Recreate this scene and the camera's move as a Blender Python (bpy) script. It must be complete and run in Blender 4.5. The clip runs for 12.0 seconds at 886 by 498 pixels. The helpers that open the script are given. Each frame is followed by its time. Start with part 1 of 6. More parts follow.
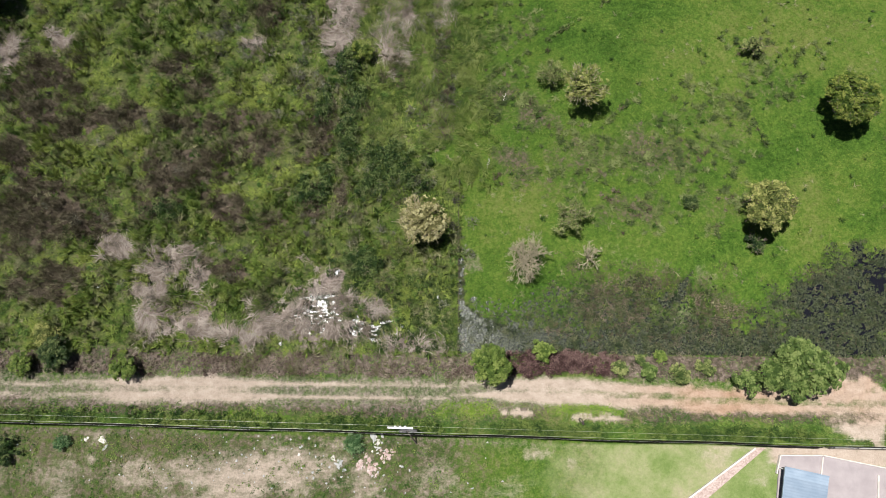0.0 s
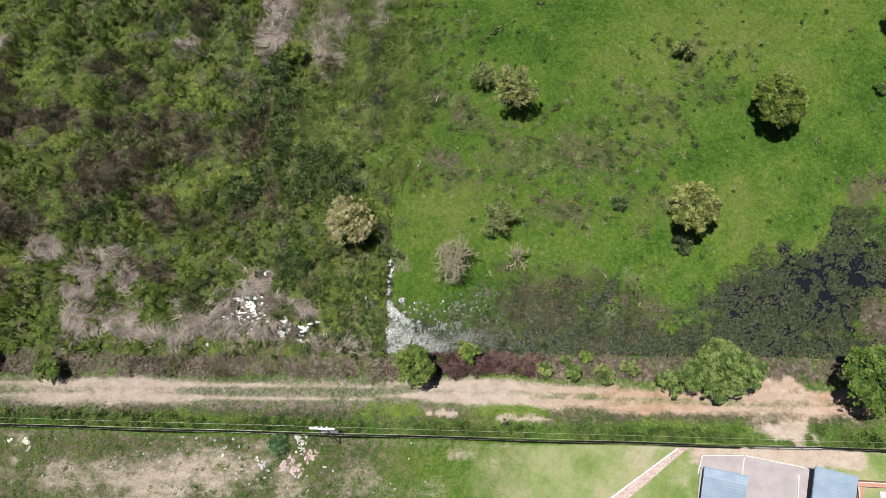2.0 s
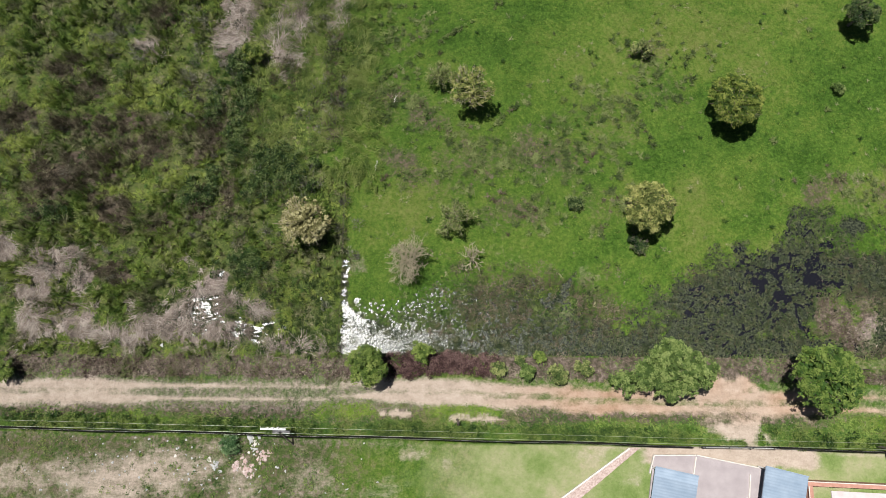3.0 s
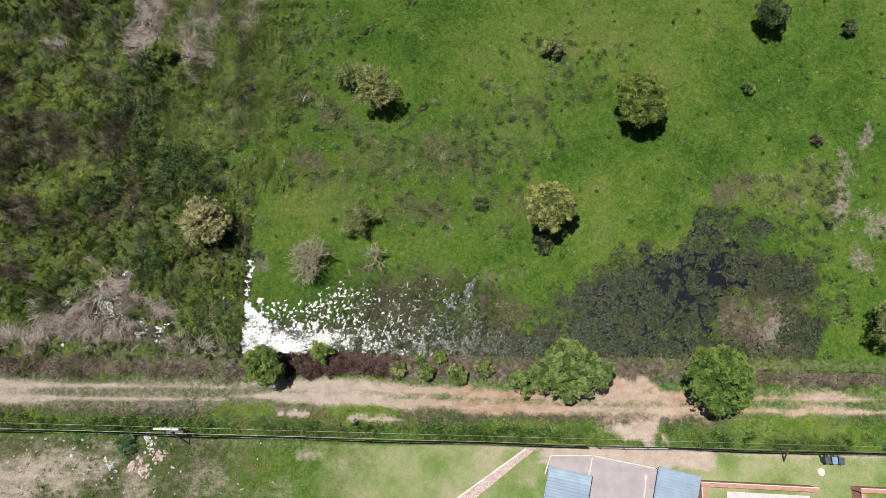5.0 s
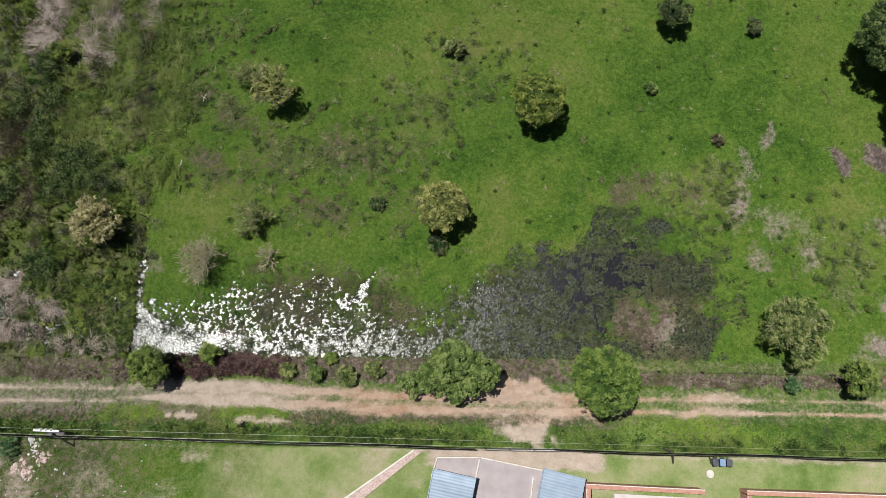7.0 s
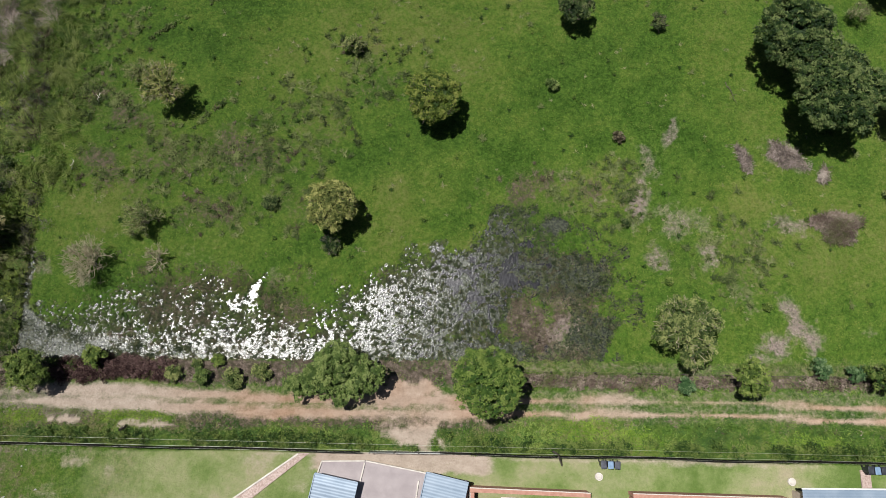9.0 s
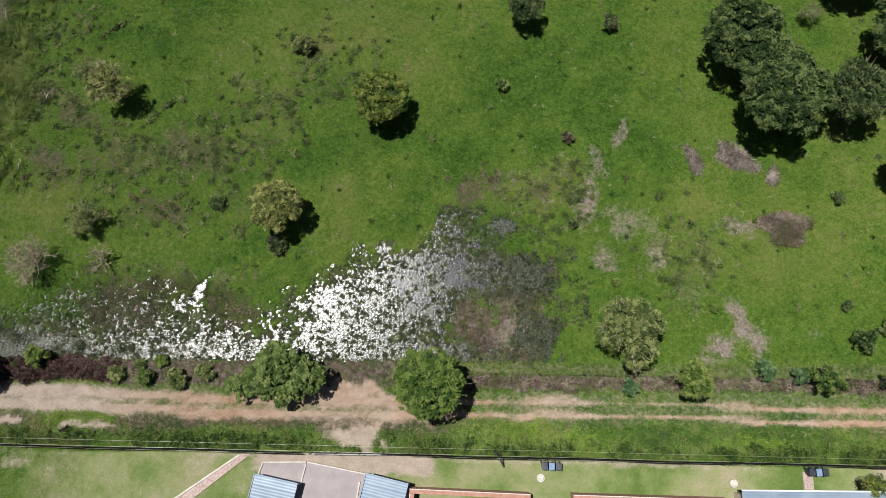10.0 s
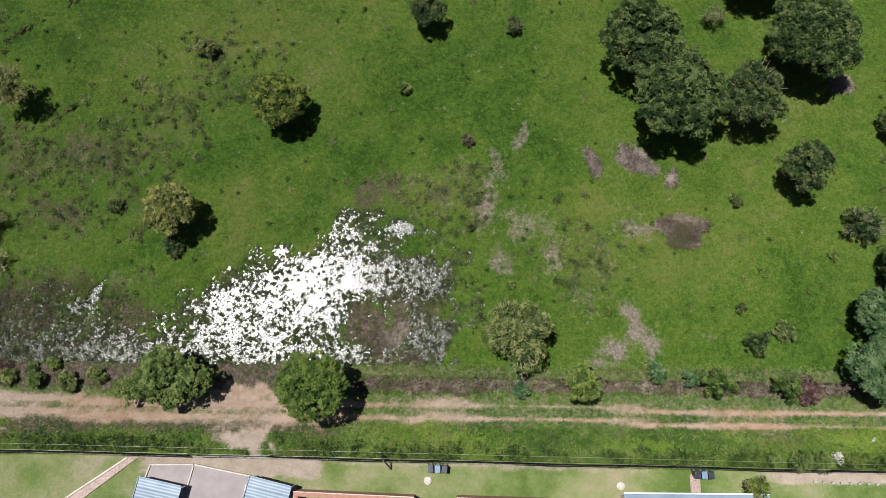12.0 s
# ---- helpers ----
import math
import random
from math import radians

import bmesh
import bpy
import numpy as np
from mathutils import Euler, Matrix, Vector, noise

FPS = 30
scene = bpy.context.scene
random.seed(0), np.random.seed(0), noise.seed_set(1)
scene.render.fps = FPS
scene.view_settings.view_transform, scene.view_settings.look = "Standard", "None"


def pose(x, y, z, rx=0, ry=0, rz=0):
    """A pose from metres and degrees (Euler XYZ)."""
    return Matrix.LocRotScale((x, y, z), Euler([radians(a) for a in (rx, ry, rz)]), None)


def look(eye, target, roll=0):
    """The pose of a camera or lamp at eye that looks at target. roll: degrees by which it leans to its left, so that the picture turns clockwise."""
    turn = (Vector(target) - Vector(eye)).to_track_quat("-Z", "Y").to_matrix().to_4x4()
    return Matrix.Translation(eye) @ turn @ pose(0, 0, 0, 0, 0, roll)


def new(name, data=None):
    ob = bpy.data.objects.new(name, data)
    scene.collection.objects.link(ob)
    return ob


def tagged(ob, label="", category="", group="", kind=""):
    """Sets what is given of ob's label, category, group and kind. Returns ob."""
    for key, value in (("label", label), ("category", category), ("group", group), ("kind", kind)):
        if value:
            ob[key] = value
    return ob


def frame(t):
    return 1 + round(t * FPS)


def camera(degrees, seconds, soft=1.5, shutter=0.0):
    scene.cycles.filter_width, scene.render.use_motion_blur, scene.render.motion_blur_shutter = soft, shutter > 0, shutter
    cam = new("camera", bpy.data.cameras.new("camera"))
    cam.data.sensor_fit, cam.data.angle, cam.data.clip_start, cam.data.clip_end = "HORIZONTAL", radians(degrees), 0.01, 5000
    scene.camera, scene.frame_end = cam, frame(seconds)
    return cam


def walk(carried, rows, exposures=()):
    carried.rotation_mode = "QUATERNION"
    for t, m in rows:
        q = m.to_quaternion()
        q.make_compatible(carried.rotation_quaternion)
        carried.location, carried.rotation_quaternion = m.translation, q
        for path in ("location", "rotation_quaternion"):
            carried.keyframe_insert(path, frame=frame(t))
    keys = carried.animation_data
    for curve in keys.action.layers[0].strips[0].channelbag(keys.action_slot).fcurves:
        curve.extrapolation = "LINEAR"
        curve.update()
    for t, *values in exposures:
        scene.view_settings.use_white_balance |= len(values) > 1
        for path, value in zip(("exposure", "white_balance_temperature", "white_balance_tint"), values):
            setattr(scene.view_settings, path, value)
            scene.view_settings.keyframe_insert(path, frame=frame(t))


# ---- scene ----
cam = camera(72.5, 12.0, 0.7)
PATH = [
    (0, (-1.53, -0.33, 59.776), (-1.545, 0.084, 57.82), -1.3),
    (0.5, (-0.116, -0.317, 59.788), (-0.129, 0.097, 57.831), -1.0),
    (1, (1.469, -0.265, 59.834), (1.461, 0.149, 57.877), -0.4),
    (1.5, (3.292, -0.202, 59.894), (3.286, 0.211, 57.937), -0.0),
    (2, (5.285, -0.166, 59.933), (5.281, 0.248, 57.977), 0.2),
    (2.5, (7.437, -0.14, 59.969), (7.433, 0.274, 58.012), 0.2),
    (3, (9.683, -0.115, 59.987), (9.681, 0.3, 58.031), 0.4),
    (5, (19.379, 0.101, 59.921), (19.376, 0.513, 57.964), 0.3),
    (5.5, (21.996, 0.128, 59.907), (21.993, 0.542, 57.95), 0.1),
    (6, (24.612, 0.113, 59.807), (24.609, 0.529, 57.85), 0.2),
    (6.5, (27.22, 0.063, 59.664), (27.218, 0.482, 57.708), 0.4),
    (7, (29.81, 0.076, 59.484), (29.809, 0.497, 57.528), 0.6),
    (9, (40.316, 0.378, 58.572), (40.316, 0.798, 56.617), 0.5),
    (9.5, (42.894, 0.503, 58.48), (42.896, 0.922, 56.525), 0.8),
    (10, (45.481, 0.573, 58.447), (45.484, 0.991, 56.491), 1.0),
    (10.5, (48.045, 0.65, 58.467), (48.05, 1.069, 56.511), 1.2),
    (11, (50.679, 0.718, 58.515), (50.682, 1.137, 56.559), 1.0),
    (11.5, (53.237, 0.749, 58.553), (53.24, 1.17, 56.598), 1.0),
    (12, (55.741, 0.761, 58.601), (55.742, 1.184, 56.646), 0.7),
]
walk(cam, [(t, look(eye, target, roll)) for t, eye, target, roll in PATH], [(0, 0.42), (6, 0.18), (12, 0.05)])

# ---- daylight ----
SUN = Vector((-0.29, 0.18, 1.0)).normalized()
world = bpy.data.worlds.new("sky")
scene.world = world
world.use_nodes = True
wn = world.node_tree.nodes
sky = wn.new("ShaderNodeTexSky")
sky.sky_type = "NISHITA"
sky.sun_disc = False
sky.sun_elevation = math.asin(SUN.z)
sky.sun_rotation = math.atan2(SUN.x, SUN.y)
wn["Background"].inputs["Strength"].default_value = 0.032
world.node_tree.links.new(sky.outputs[0], wn["Background"].inputs["Color"])
sun = new("sun", bpy.data.lights.new("sun", "SUN"))
sun.data.energy = 5.6
sun.data.angle = radians(0.6)
sun.data.color = (1.0, 0.975, 0.955)
sun.matrix_world = look(SUN * 200, (0, 0, 0))


# ---- numeric helpers ----
def smooth(e0, e1, v):
    k = np.clip((v - e0) / (e1 - e0), 0, 1)
    return k * k * (3 - 2 * k)


def lattice(x, y, size, seed):
    """Smooth value noise in 0..1 with cells of that size."""
    table = np.random.default_rng(seed).random((256, 256))
    u, v = np.asarray(x) / size + 1000.0, np.asarray(y) / size + 1000.0
    i, j = np.floor(u).astype(int), np.floor(v).astype(int)
    fu, fv = u - i, v - j
    fu, fv = fu * fu * (3 - 2 * fu), fv * fv * (3 - 2 * fv)
    i0, i1, j0, j1 = i % 256, (i + 1) % 256, j % 256, (j + 1) % 256
    return (table[i0, j0] * (1 - fu) + table[i1, j0] * fu) * (1 - fv) + (table[i0, j1] * (1 - fu) + table[i1, j1] * fu) * fv


def fbm(x, y, size, seed, octaves=4):
    total, amp, norm = 0, 1.0, 0
    for k in range(octaves):
        total = total + amp * lattice(x, y, size / 2 ** k, seed + k)
        norm += amp
        amp *= 0.55
    return total / norm


def blob(x, y, cx, cy, rx, ry, turn=0.0, edge=0.45, seed=3):
    """1 inside an uneven ellipse, 0 outside."""
    c, s = math.cos(radians(turn)), math.sin(radians(turn))
    dx, dy = x - cx, y - cy
    u, v = (dx * c + dy * s) / rx, (-dx * s + dy * c) / ry
    d = np.sqrt(u * u + v * v) + (fbm(x, y, min(2.2, max(0.5, 0.9 * min(rx, ry))), seed, 5) - 0.5) * 2.2
    return 1 - smooth(1 - edge, 1 + edge, d)


def band(x, y, y0, y1, soft=0.5, seed=5, wobble=1.0):
    w = (fbm(x, y, 2.5, seed) - 0.5) * wobble
    return smooth(y0 - soft, y0 + soft, y + w) * (1 - smooth(y1 - soft, y1 + soft, y + w))


def span(x, x0, x1, soft=1.0):
    return smooth(x0 - soft, x0 + soft, x) * (1 - smooth(x1 - soft, x1 + soft, x))


def wall_y(x):
    return -5.62 - 0.0143 * x


# ---- lie of the land ----
def channels(x, y):
    """Narrow open channels that wind between the marsh hummocks."""
    wide = blob(x, y, 46.5, 8.4, 5.6, 5.0, 20, 0.5, 38)
    vein = smooth(0.022 + 0.022 * wide, 0.008 + 0.008 * wide, np.abs(fbm(x, y, 2.6, 36, 5) - 0.5))
    vein = np.maximum(vein, smooth(0.024, 0.008, np.abs(fbm(x, y, 1.7, 40, 4) - 0.5)))
    pool = smooth(0.62, 0.66, fbm(x, y, 1.6, 37, 5)) * wide
    where = np.maximum(wide, 0.9 * blob(x, y, 47.2, 15.2, 1.8, 2.2, 40, 0.5, 39))
    where = np.maximum(where, 0.7 * blob(x, y, 38.5, 6.0, 6.0, 3.4, 17, 0.5, 35))
    return 0.98 * np.maximum(vein, pool) * smooth(0.2, 0.6, where)


def wetness(x, y):
    """How much of a spot stands under water: 1 open water, 0.3 scattered puddles."""
    edge = fbm(x, y, 3, 11)
    reach = np.clip(x + 0.3, 0, 99)
    pond = span(x, -0.35, 12, 0.12) * (1 - smooth(0, 1.1, y - (3.3 + 2.9 * np.exp(-reach / 2.6) + 0.7 * edge)))
    w = (1.16 - 0.31 * smooth(2, 11, x)) * pond
    stream = span(x + 5 * (edge - 0.5), 8, 52, 3.0) * (1 - smooth(0, 1.0, y - (2.7 + 1.6 * edge)))
    w = np.maximum(w, 0.70 * stream)
    flood = span(x, 0.2, 26, 1.2) * (1 - smooth(-5.0, 3.2, y - (8.8 + 2.2 * smooth(3, 14, x) + 3.0 * (edge - 0.5) - 3.5 * smooth(17, 25, x))))
    w = np.maximum(w, 0.41 * flood)
    for cx, cy, rx, ry, turn, k in ((15.5, 4.4, 2.6, 1.2, 10, 0.62), (19.5, 4.2, 3.0, 1.4, 10, 0.69), (24.5, 4.4, 4.2, 1.8, 12, 0.63), (21.7, 8.4, 1.5, 0.5, 55, 0.92), (20.4, 7.2, 0.8, 0.6, 0, 0.6), (29.5, 3.9, 3.0, 1.4, 0, 0.66)):
        w = np.maximum(w, k * blob(x, y, cx, cy, rx, ry, turn, 0.6, 23))
    for cx, cy, rx, ry, turn, k in ((38.5, 6.6, 8.8, 3.9, 17, 0.73), (36.5, 9.0, 6.0, 1.6, 22, 0.64), (46.5, 9.6, 7.0, 4.4, 10, 0.76), (46.8, 14.8, 4.2, 1.9, 60, 0.43), (53.5, 10.3, 3.8, 1.8, -5, 0.70), (53.8, 5.0, 2.2, 2.6, 30, 0.66), (51.7, 15.5, 1.1, 0.75, 0, 1.3), (53.4, 3.0, 2.4, 0.8, 0, 0.5)):
        w = np.maximum(w, k * blob(x, y, cx, cy, rx, ry, turn, 0.5, 26))
    w = np.maximum(w, 0.34 * blob(x, y, 37.5, 7.6, 10.5, 5.2, 17, 0.6, 33))
    w = np.maximum(w, 0.36 * blob(x, y, 50, 9, 8.5, 7.5, 10, 0.6, 34))
    w = w * (1 - 0.75 * blob(x, y, 49.0, 5.8, 3.0, 2.4, -20, 0.6, 29))
    w = np.maximum(w, channels(x, y) * (1 - 0.8 * blob(x, y, 49.0, 5.8, 3.0, 2.4, -20, 0.6, 29)))
    w = np.maximum(w, 0.5 * blob(x, y, -0.1, 9.2, 0.4, 3.6, 0, 0.4, 30))
    w = np.maximum(w, 0.54 * blob(x, y, -14.6, 6.0, 2.6, 1.7, 20, 0.5, 31))
    w = np.maximum(w, 0.62 * blob(x, y, -8.7, 4.4, 2.4, 1.1, 0, 0.5, 32))
    return w * smooth(1.75, 2.3, y)


def hummocks(x, y):
    return 0.5 + 0.9 * (0.55 * lattice(x, y, 0.2, 43) + 0.45 * lattice(x, y, 0.12, 44) - 0.5)


def ground_z(x, y):
    x, y = np.asarray(x, float), np.asarray(y, float)
    near = span(x, -70, 125, 10) * span(y, -25, 60, 8)
    z = 0.66 * smooth(2.4, 4.9, -y) + 0.12 * near
    z = z + near * (fbm(x, y, 5, 41, 3) - 0.5) * 0.10 * smooth(-4.5, -2, y)
    w = wetness(x, y)
    k = near * smooth(0.1, 0.28, w)
    z = z * (1 - k) + k * ((hummocks(x, y) - 0.5) + 0.10 * (fbm(x, y, 2.2, 46, 2) - 0.5) * smooth(0.95, 0.7, w) - (w - 0.5) * 0.5) * 0.45
    rough = smooth(0.5, -1.5, x) * smooth(1.5, 3, y) * (1 - k)
    z = z + near * rough * (fbm(x, y, 1.6, 45, 3) - 0.3) * 0.35
    return z


def ground_at(x, y):
    return float(ground_z(np.array([x]), np.array([y]))[0])


def left_field(x, y):
    """The overgrown plot west of the pasture fence; its edge fades out further north."""
    n = fbm(x, y, 4, 51) - 0.5
    low = smooth(0.1, -0.5, x + 0.3 * n)
    high = smooth(3.0, -13, x + 6 * n)
    k = smooth(18, 22, y)
    return (low * (1 - k) + high * k) * smooth(1.0, 2.2, y)


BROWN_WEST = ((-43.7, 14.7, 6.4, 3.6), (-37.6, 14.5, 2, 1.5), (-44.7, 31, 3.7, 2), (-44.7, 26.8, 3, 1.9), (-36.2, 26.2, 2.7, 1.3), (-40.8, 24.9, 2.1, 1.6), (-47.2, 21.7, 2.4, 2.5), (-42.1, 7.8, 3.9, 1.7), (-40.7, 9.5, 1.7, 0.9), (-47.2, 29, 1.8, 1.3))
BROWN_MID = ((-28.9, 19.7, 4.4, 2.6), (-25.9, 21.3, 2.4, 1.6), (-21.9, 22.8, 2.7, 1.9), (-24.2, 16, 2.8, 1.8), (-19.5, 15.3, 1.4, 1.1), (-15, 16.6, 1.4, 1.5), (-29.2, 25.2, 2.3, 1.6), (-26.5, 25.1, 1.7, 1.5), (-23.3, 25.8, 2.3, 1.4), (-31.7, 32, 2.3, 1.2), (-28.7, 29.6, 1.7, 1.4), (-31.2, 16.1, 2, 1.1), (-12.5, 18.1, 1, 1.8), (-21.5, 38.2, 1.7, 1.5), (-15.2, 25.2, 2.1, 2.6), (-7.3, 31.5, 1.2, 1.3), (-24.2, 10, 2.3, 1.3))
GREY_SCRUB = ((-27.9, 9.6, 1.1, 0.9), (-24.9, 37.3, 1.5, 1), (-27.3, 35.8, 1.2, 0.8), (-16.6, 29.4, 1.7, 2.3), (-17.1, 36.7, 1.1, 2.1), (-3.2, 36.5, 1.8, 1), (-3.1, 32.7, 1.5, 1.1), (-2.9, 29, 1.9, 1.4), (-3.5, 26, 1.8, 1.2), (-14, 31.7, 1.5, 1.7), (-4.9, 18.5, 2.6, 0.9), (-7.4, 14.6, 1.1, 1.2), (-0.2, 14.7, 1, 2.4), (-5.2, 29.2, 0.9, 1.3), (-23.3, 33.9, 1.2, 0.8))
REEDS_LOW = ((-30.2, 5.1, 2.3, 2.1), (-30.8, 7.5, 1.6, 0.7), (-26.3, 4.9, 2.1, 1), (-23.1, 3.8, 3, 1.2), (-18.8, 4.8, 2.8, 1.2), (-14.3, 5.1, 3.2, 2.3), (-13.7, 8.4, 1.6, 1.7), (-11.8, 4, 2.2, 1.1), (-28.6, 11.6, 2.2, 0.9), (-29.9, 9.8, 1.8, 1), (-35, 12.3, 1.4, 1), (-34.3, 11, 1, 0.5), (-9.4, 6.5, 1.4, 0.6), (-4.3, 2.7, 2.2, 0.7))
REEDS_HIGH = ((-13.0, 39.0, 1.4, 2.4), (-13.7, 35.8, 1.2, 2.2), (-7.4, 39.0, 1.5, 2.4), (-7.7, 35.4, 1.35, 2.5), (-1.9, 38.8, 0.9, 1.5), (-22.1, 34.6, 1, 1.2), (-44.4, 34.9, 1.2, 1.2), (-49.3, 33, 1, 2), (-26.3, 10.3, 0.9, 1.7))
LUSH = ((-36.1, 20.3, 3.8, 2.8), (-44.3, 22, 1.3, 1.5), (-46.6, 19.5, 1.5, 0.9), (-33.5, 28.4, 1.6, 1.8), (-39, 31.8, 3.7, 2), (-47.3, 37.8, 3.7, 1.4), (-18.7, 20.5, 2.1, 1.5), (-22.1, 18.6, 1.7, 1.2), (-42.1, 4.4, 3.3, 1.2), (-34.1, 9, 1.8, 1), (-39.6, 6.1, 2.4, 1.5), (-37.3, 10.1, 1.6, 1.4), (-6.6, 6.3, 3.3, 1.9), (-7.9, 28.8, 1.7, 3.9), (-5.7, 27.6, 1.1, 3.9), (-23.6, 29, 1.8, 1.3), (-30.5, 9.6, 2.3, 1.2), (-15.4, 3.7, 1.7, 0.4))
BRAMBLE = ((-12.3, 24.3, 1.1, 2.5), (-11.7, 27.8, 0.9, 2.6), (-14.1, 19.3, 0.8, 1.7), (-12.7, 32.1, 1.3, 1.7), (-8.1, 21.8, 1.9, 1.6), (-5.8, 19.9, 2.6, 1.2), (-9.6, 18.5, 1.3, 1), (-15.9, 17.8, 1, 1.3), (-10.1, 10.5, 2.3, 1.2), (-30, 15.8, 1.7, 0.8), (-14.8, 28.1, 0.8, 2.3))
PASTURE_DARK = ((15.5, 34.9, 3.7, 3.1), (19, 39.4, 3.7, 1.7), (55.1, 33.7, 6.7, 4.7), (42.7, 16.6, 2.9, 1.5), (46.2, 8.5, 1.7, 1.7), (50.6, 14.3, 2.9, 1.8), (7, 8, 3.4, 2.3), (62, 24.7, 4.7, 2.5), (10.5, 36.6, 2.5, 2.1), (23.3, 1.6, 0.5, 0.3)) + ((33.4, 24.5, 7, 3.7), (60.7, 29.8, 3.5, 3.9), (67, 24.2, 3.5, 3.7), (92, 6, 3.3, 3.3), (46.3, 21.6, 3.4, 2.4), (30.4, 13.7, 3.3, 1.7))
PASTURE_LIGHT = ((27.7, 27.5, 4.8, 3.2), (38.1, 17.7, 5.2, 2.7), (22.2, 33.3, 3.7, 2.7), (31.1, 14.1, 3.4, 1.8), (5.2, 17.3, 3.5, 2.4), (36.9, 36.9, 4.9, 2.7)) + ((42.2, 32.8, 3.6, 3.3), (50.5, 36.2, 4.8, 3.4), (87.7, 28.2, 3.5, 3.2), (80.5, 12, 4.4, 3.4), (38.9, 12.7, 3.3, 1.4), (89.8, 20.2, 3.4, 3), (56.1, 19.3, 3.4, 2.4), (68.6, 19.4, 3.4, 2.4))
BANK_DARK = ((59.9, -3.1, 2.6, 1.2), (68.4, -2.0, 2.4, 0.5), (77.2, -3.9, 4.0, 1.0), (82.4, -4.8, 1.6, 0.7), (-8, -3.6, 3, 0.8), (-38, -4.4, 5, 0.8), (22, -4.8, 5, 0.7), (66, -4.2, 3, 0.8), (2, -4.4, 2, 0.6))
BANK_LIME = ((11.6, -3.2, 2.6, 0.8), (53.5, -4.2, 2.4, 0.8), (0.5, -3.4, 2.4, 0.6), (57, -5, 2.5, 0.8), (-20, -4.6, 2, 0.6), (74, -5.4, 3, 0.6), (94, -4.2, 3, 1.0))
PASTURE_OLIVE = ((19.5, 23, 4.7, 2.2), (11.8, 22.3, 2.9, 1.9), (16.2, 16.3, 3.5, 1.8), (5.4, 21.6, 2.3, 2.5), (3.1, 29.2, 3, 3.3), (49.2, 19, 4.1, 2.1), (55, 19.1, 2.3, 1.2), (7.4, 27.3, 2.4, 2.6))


def patches(x, y, rows, grow=1.0, edge=0.5, seed=62):
    """1 inside any of the uneven ellipses of rows (x, y, half width, half depth)."""
    b = np.zeros_like(x)
    for cx, cy, rx, ry in rows:
        near = (np.abs(x - cx) < 2.6 * rx * grow) & (np.abs(y - cy) < 2.6 * ry * grow)
        if near.any():
            b[near] = np.maximum(b[near], blob(x[near], y[near], cx, cy, rx * grow, ry * grow, 0, edge, seed))
    return b


def brown_patch(x, y):
    return np.maximum(patches(x, y, BROWN_WEST, 1.0), 0.85 * patches(x, y, BROWN_MID, 0.95))


def reed_patch(x, y):
    return np.maximum(patches(x, y, REEDS_LOW, 1.1, 0.4, 72), patches(x, y, REEDS_HIGH, 1.1, 0.4, 72))


def pasture_tone(x, y):
    """Drifts of the pasture's green: 0 deep and moist, 1 pale and yellowish."""
    t = 0.5 + 0.42 * patches(x, y, PASTURE_LIGHT, 1.25, 0.95, 83) - 0.45 * patches(x, y, PASTURE_DARK, 1.25, 0.95, 84)
    t = t - 0.4 * patches(x, y, BANK_DARK, 1.1, 0.8, 87) + 0.45 * patches(x, y, BANK_LIME, 1.1, 0.8, 88)
    return np.clip(t + 0.6 * (fbm(x, y, 6, 85, 4) - 0.5), 0, 1)


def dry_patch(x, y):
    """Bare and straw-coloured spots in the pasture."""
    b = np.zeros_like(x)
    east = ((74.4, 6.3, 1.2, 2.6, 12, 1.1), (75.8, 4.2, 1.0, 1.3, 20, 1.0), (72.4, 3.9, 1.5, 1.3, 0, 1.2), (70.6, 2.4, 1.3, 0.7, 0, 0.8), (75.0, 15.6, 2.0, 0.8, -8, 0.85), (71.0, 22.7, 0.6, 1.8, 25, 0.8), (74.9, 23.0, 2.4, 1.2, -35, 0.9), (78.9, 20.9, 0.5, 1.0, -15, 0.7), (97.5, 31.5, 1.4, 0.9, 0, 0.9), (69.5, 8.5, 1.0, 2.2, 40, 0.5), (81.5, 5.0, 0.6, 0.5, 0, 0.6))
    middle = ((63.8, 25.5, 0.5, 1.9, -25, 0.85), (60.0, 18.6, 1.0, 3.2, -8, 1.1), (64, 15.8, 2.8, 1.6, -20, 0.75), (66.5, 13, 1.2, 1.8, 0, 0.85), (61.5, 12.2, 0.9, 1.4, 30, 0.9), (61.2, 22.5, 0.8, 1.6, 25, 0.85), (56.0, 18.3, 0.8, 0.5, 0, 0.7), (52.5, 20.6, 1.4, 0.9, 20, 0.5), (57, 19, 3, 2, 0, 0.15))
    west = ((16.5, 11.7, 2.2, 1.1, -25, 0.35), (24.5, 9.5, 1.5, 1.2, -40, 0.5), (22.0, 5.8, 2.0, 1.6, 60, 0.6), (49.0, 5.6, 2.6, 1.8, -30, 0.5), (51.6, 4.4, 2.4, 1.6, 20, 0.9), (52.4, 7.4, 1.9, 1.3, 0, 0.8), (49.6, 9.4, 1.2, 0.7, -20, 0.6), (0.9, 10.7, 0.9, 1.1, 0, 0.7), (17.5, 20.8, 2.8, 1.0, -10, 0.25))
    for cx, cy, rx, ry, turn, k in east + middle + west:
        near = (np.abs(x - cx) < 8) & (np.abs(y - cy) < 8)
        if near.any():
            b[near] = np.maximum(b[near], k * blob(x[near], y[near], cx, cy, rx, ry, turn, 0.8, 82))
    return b


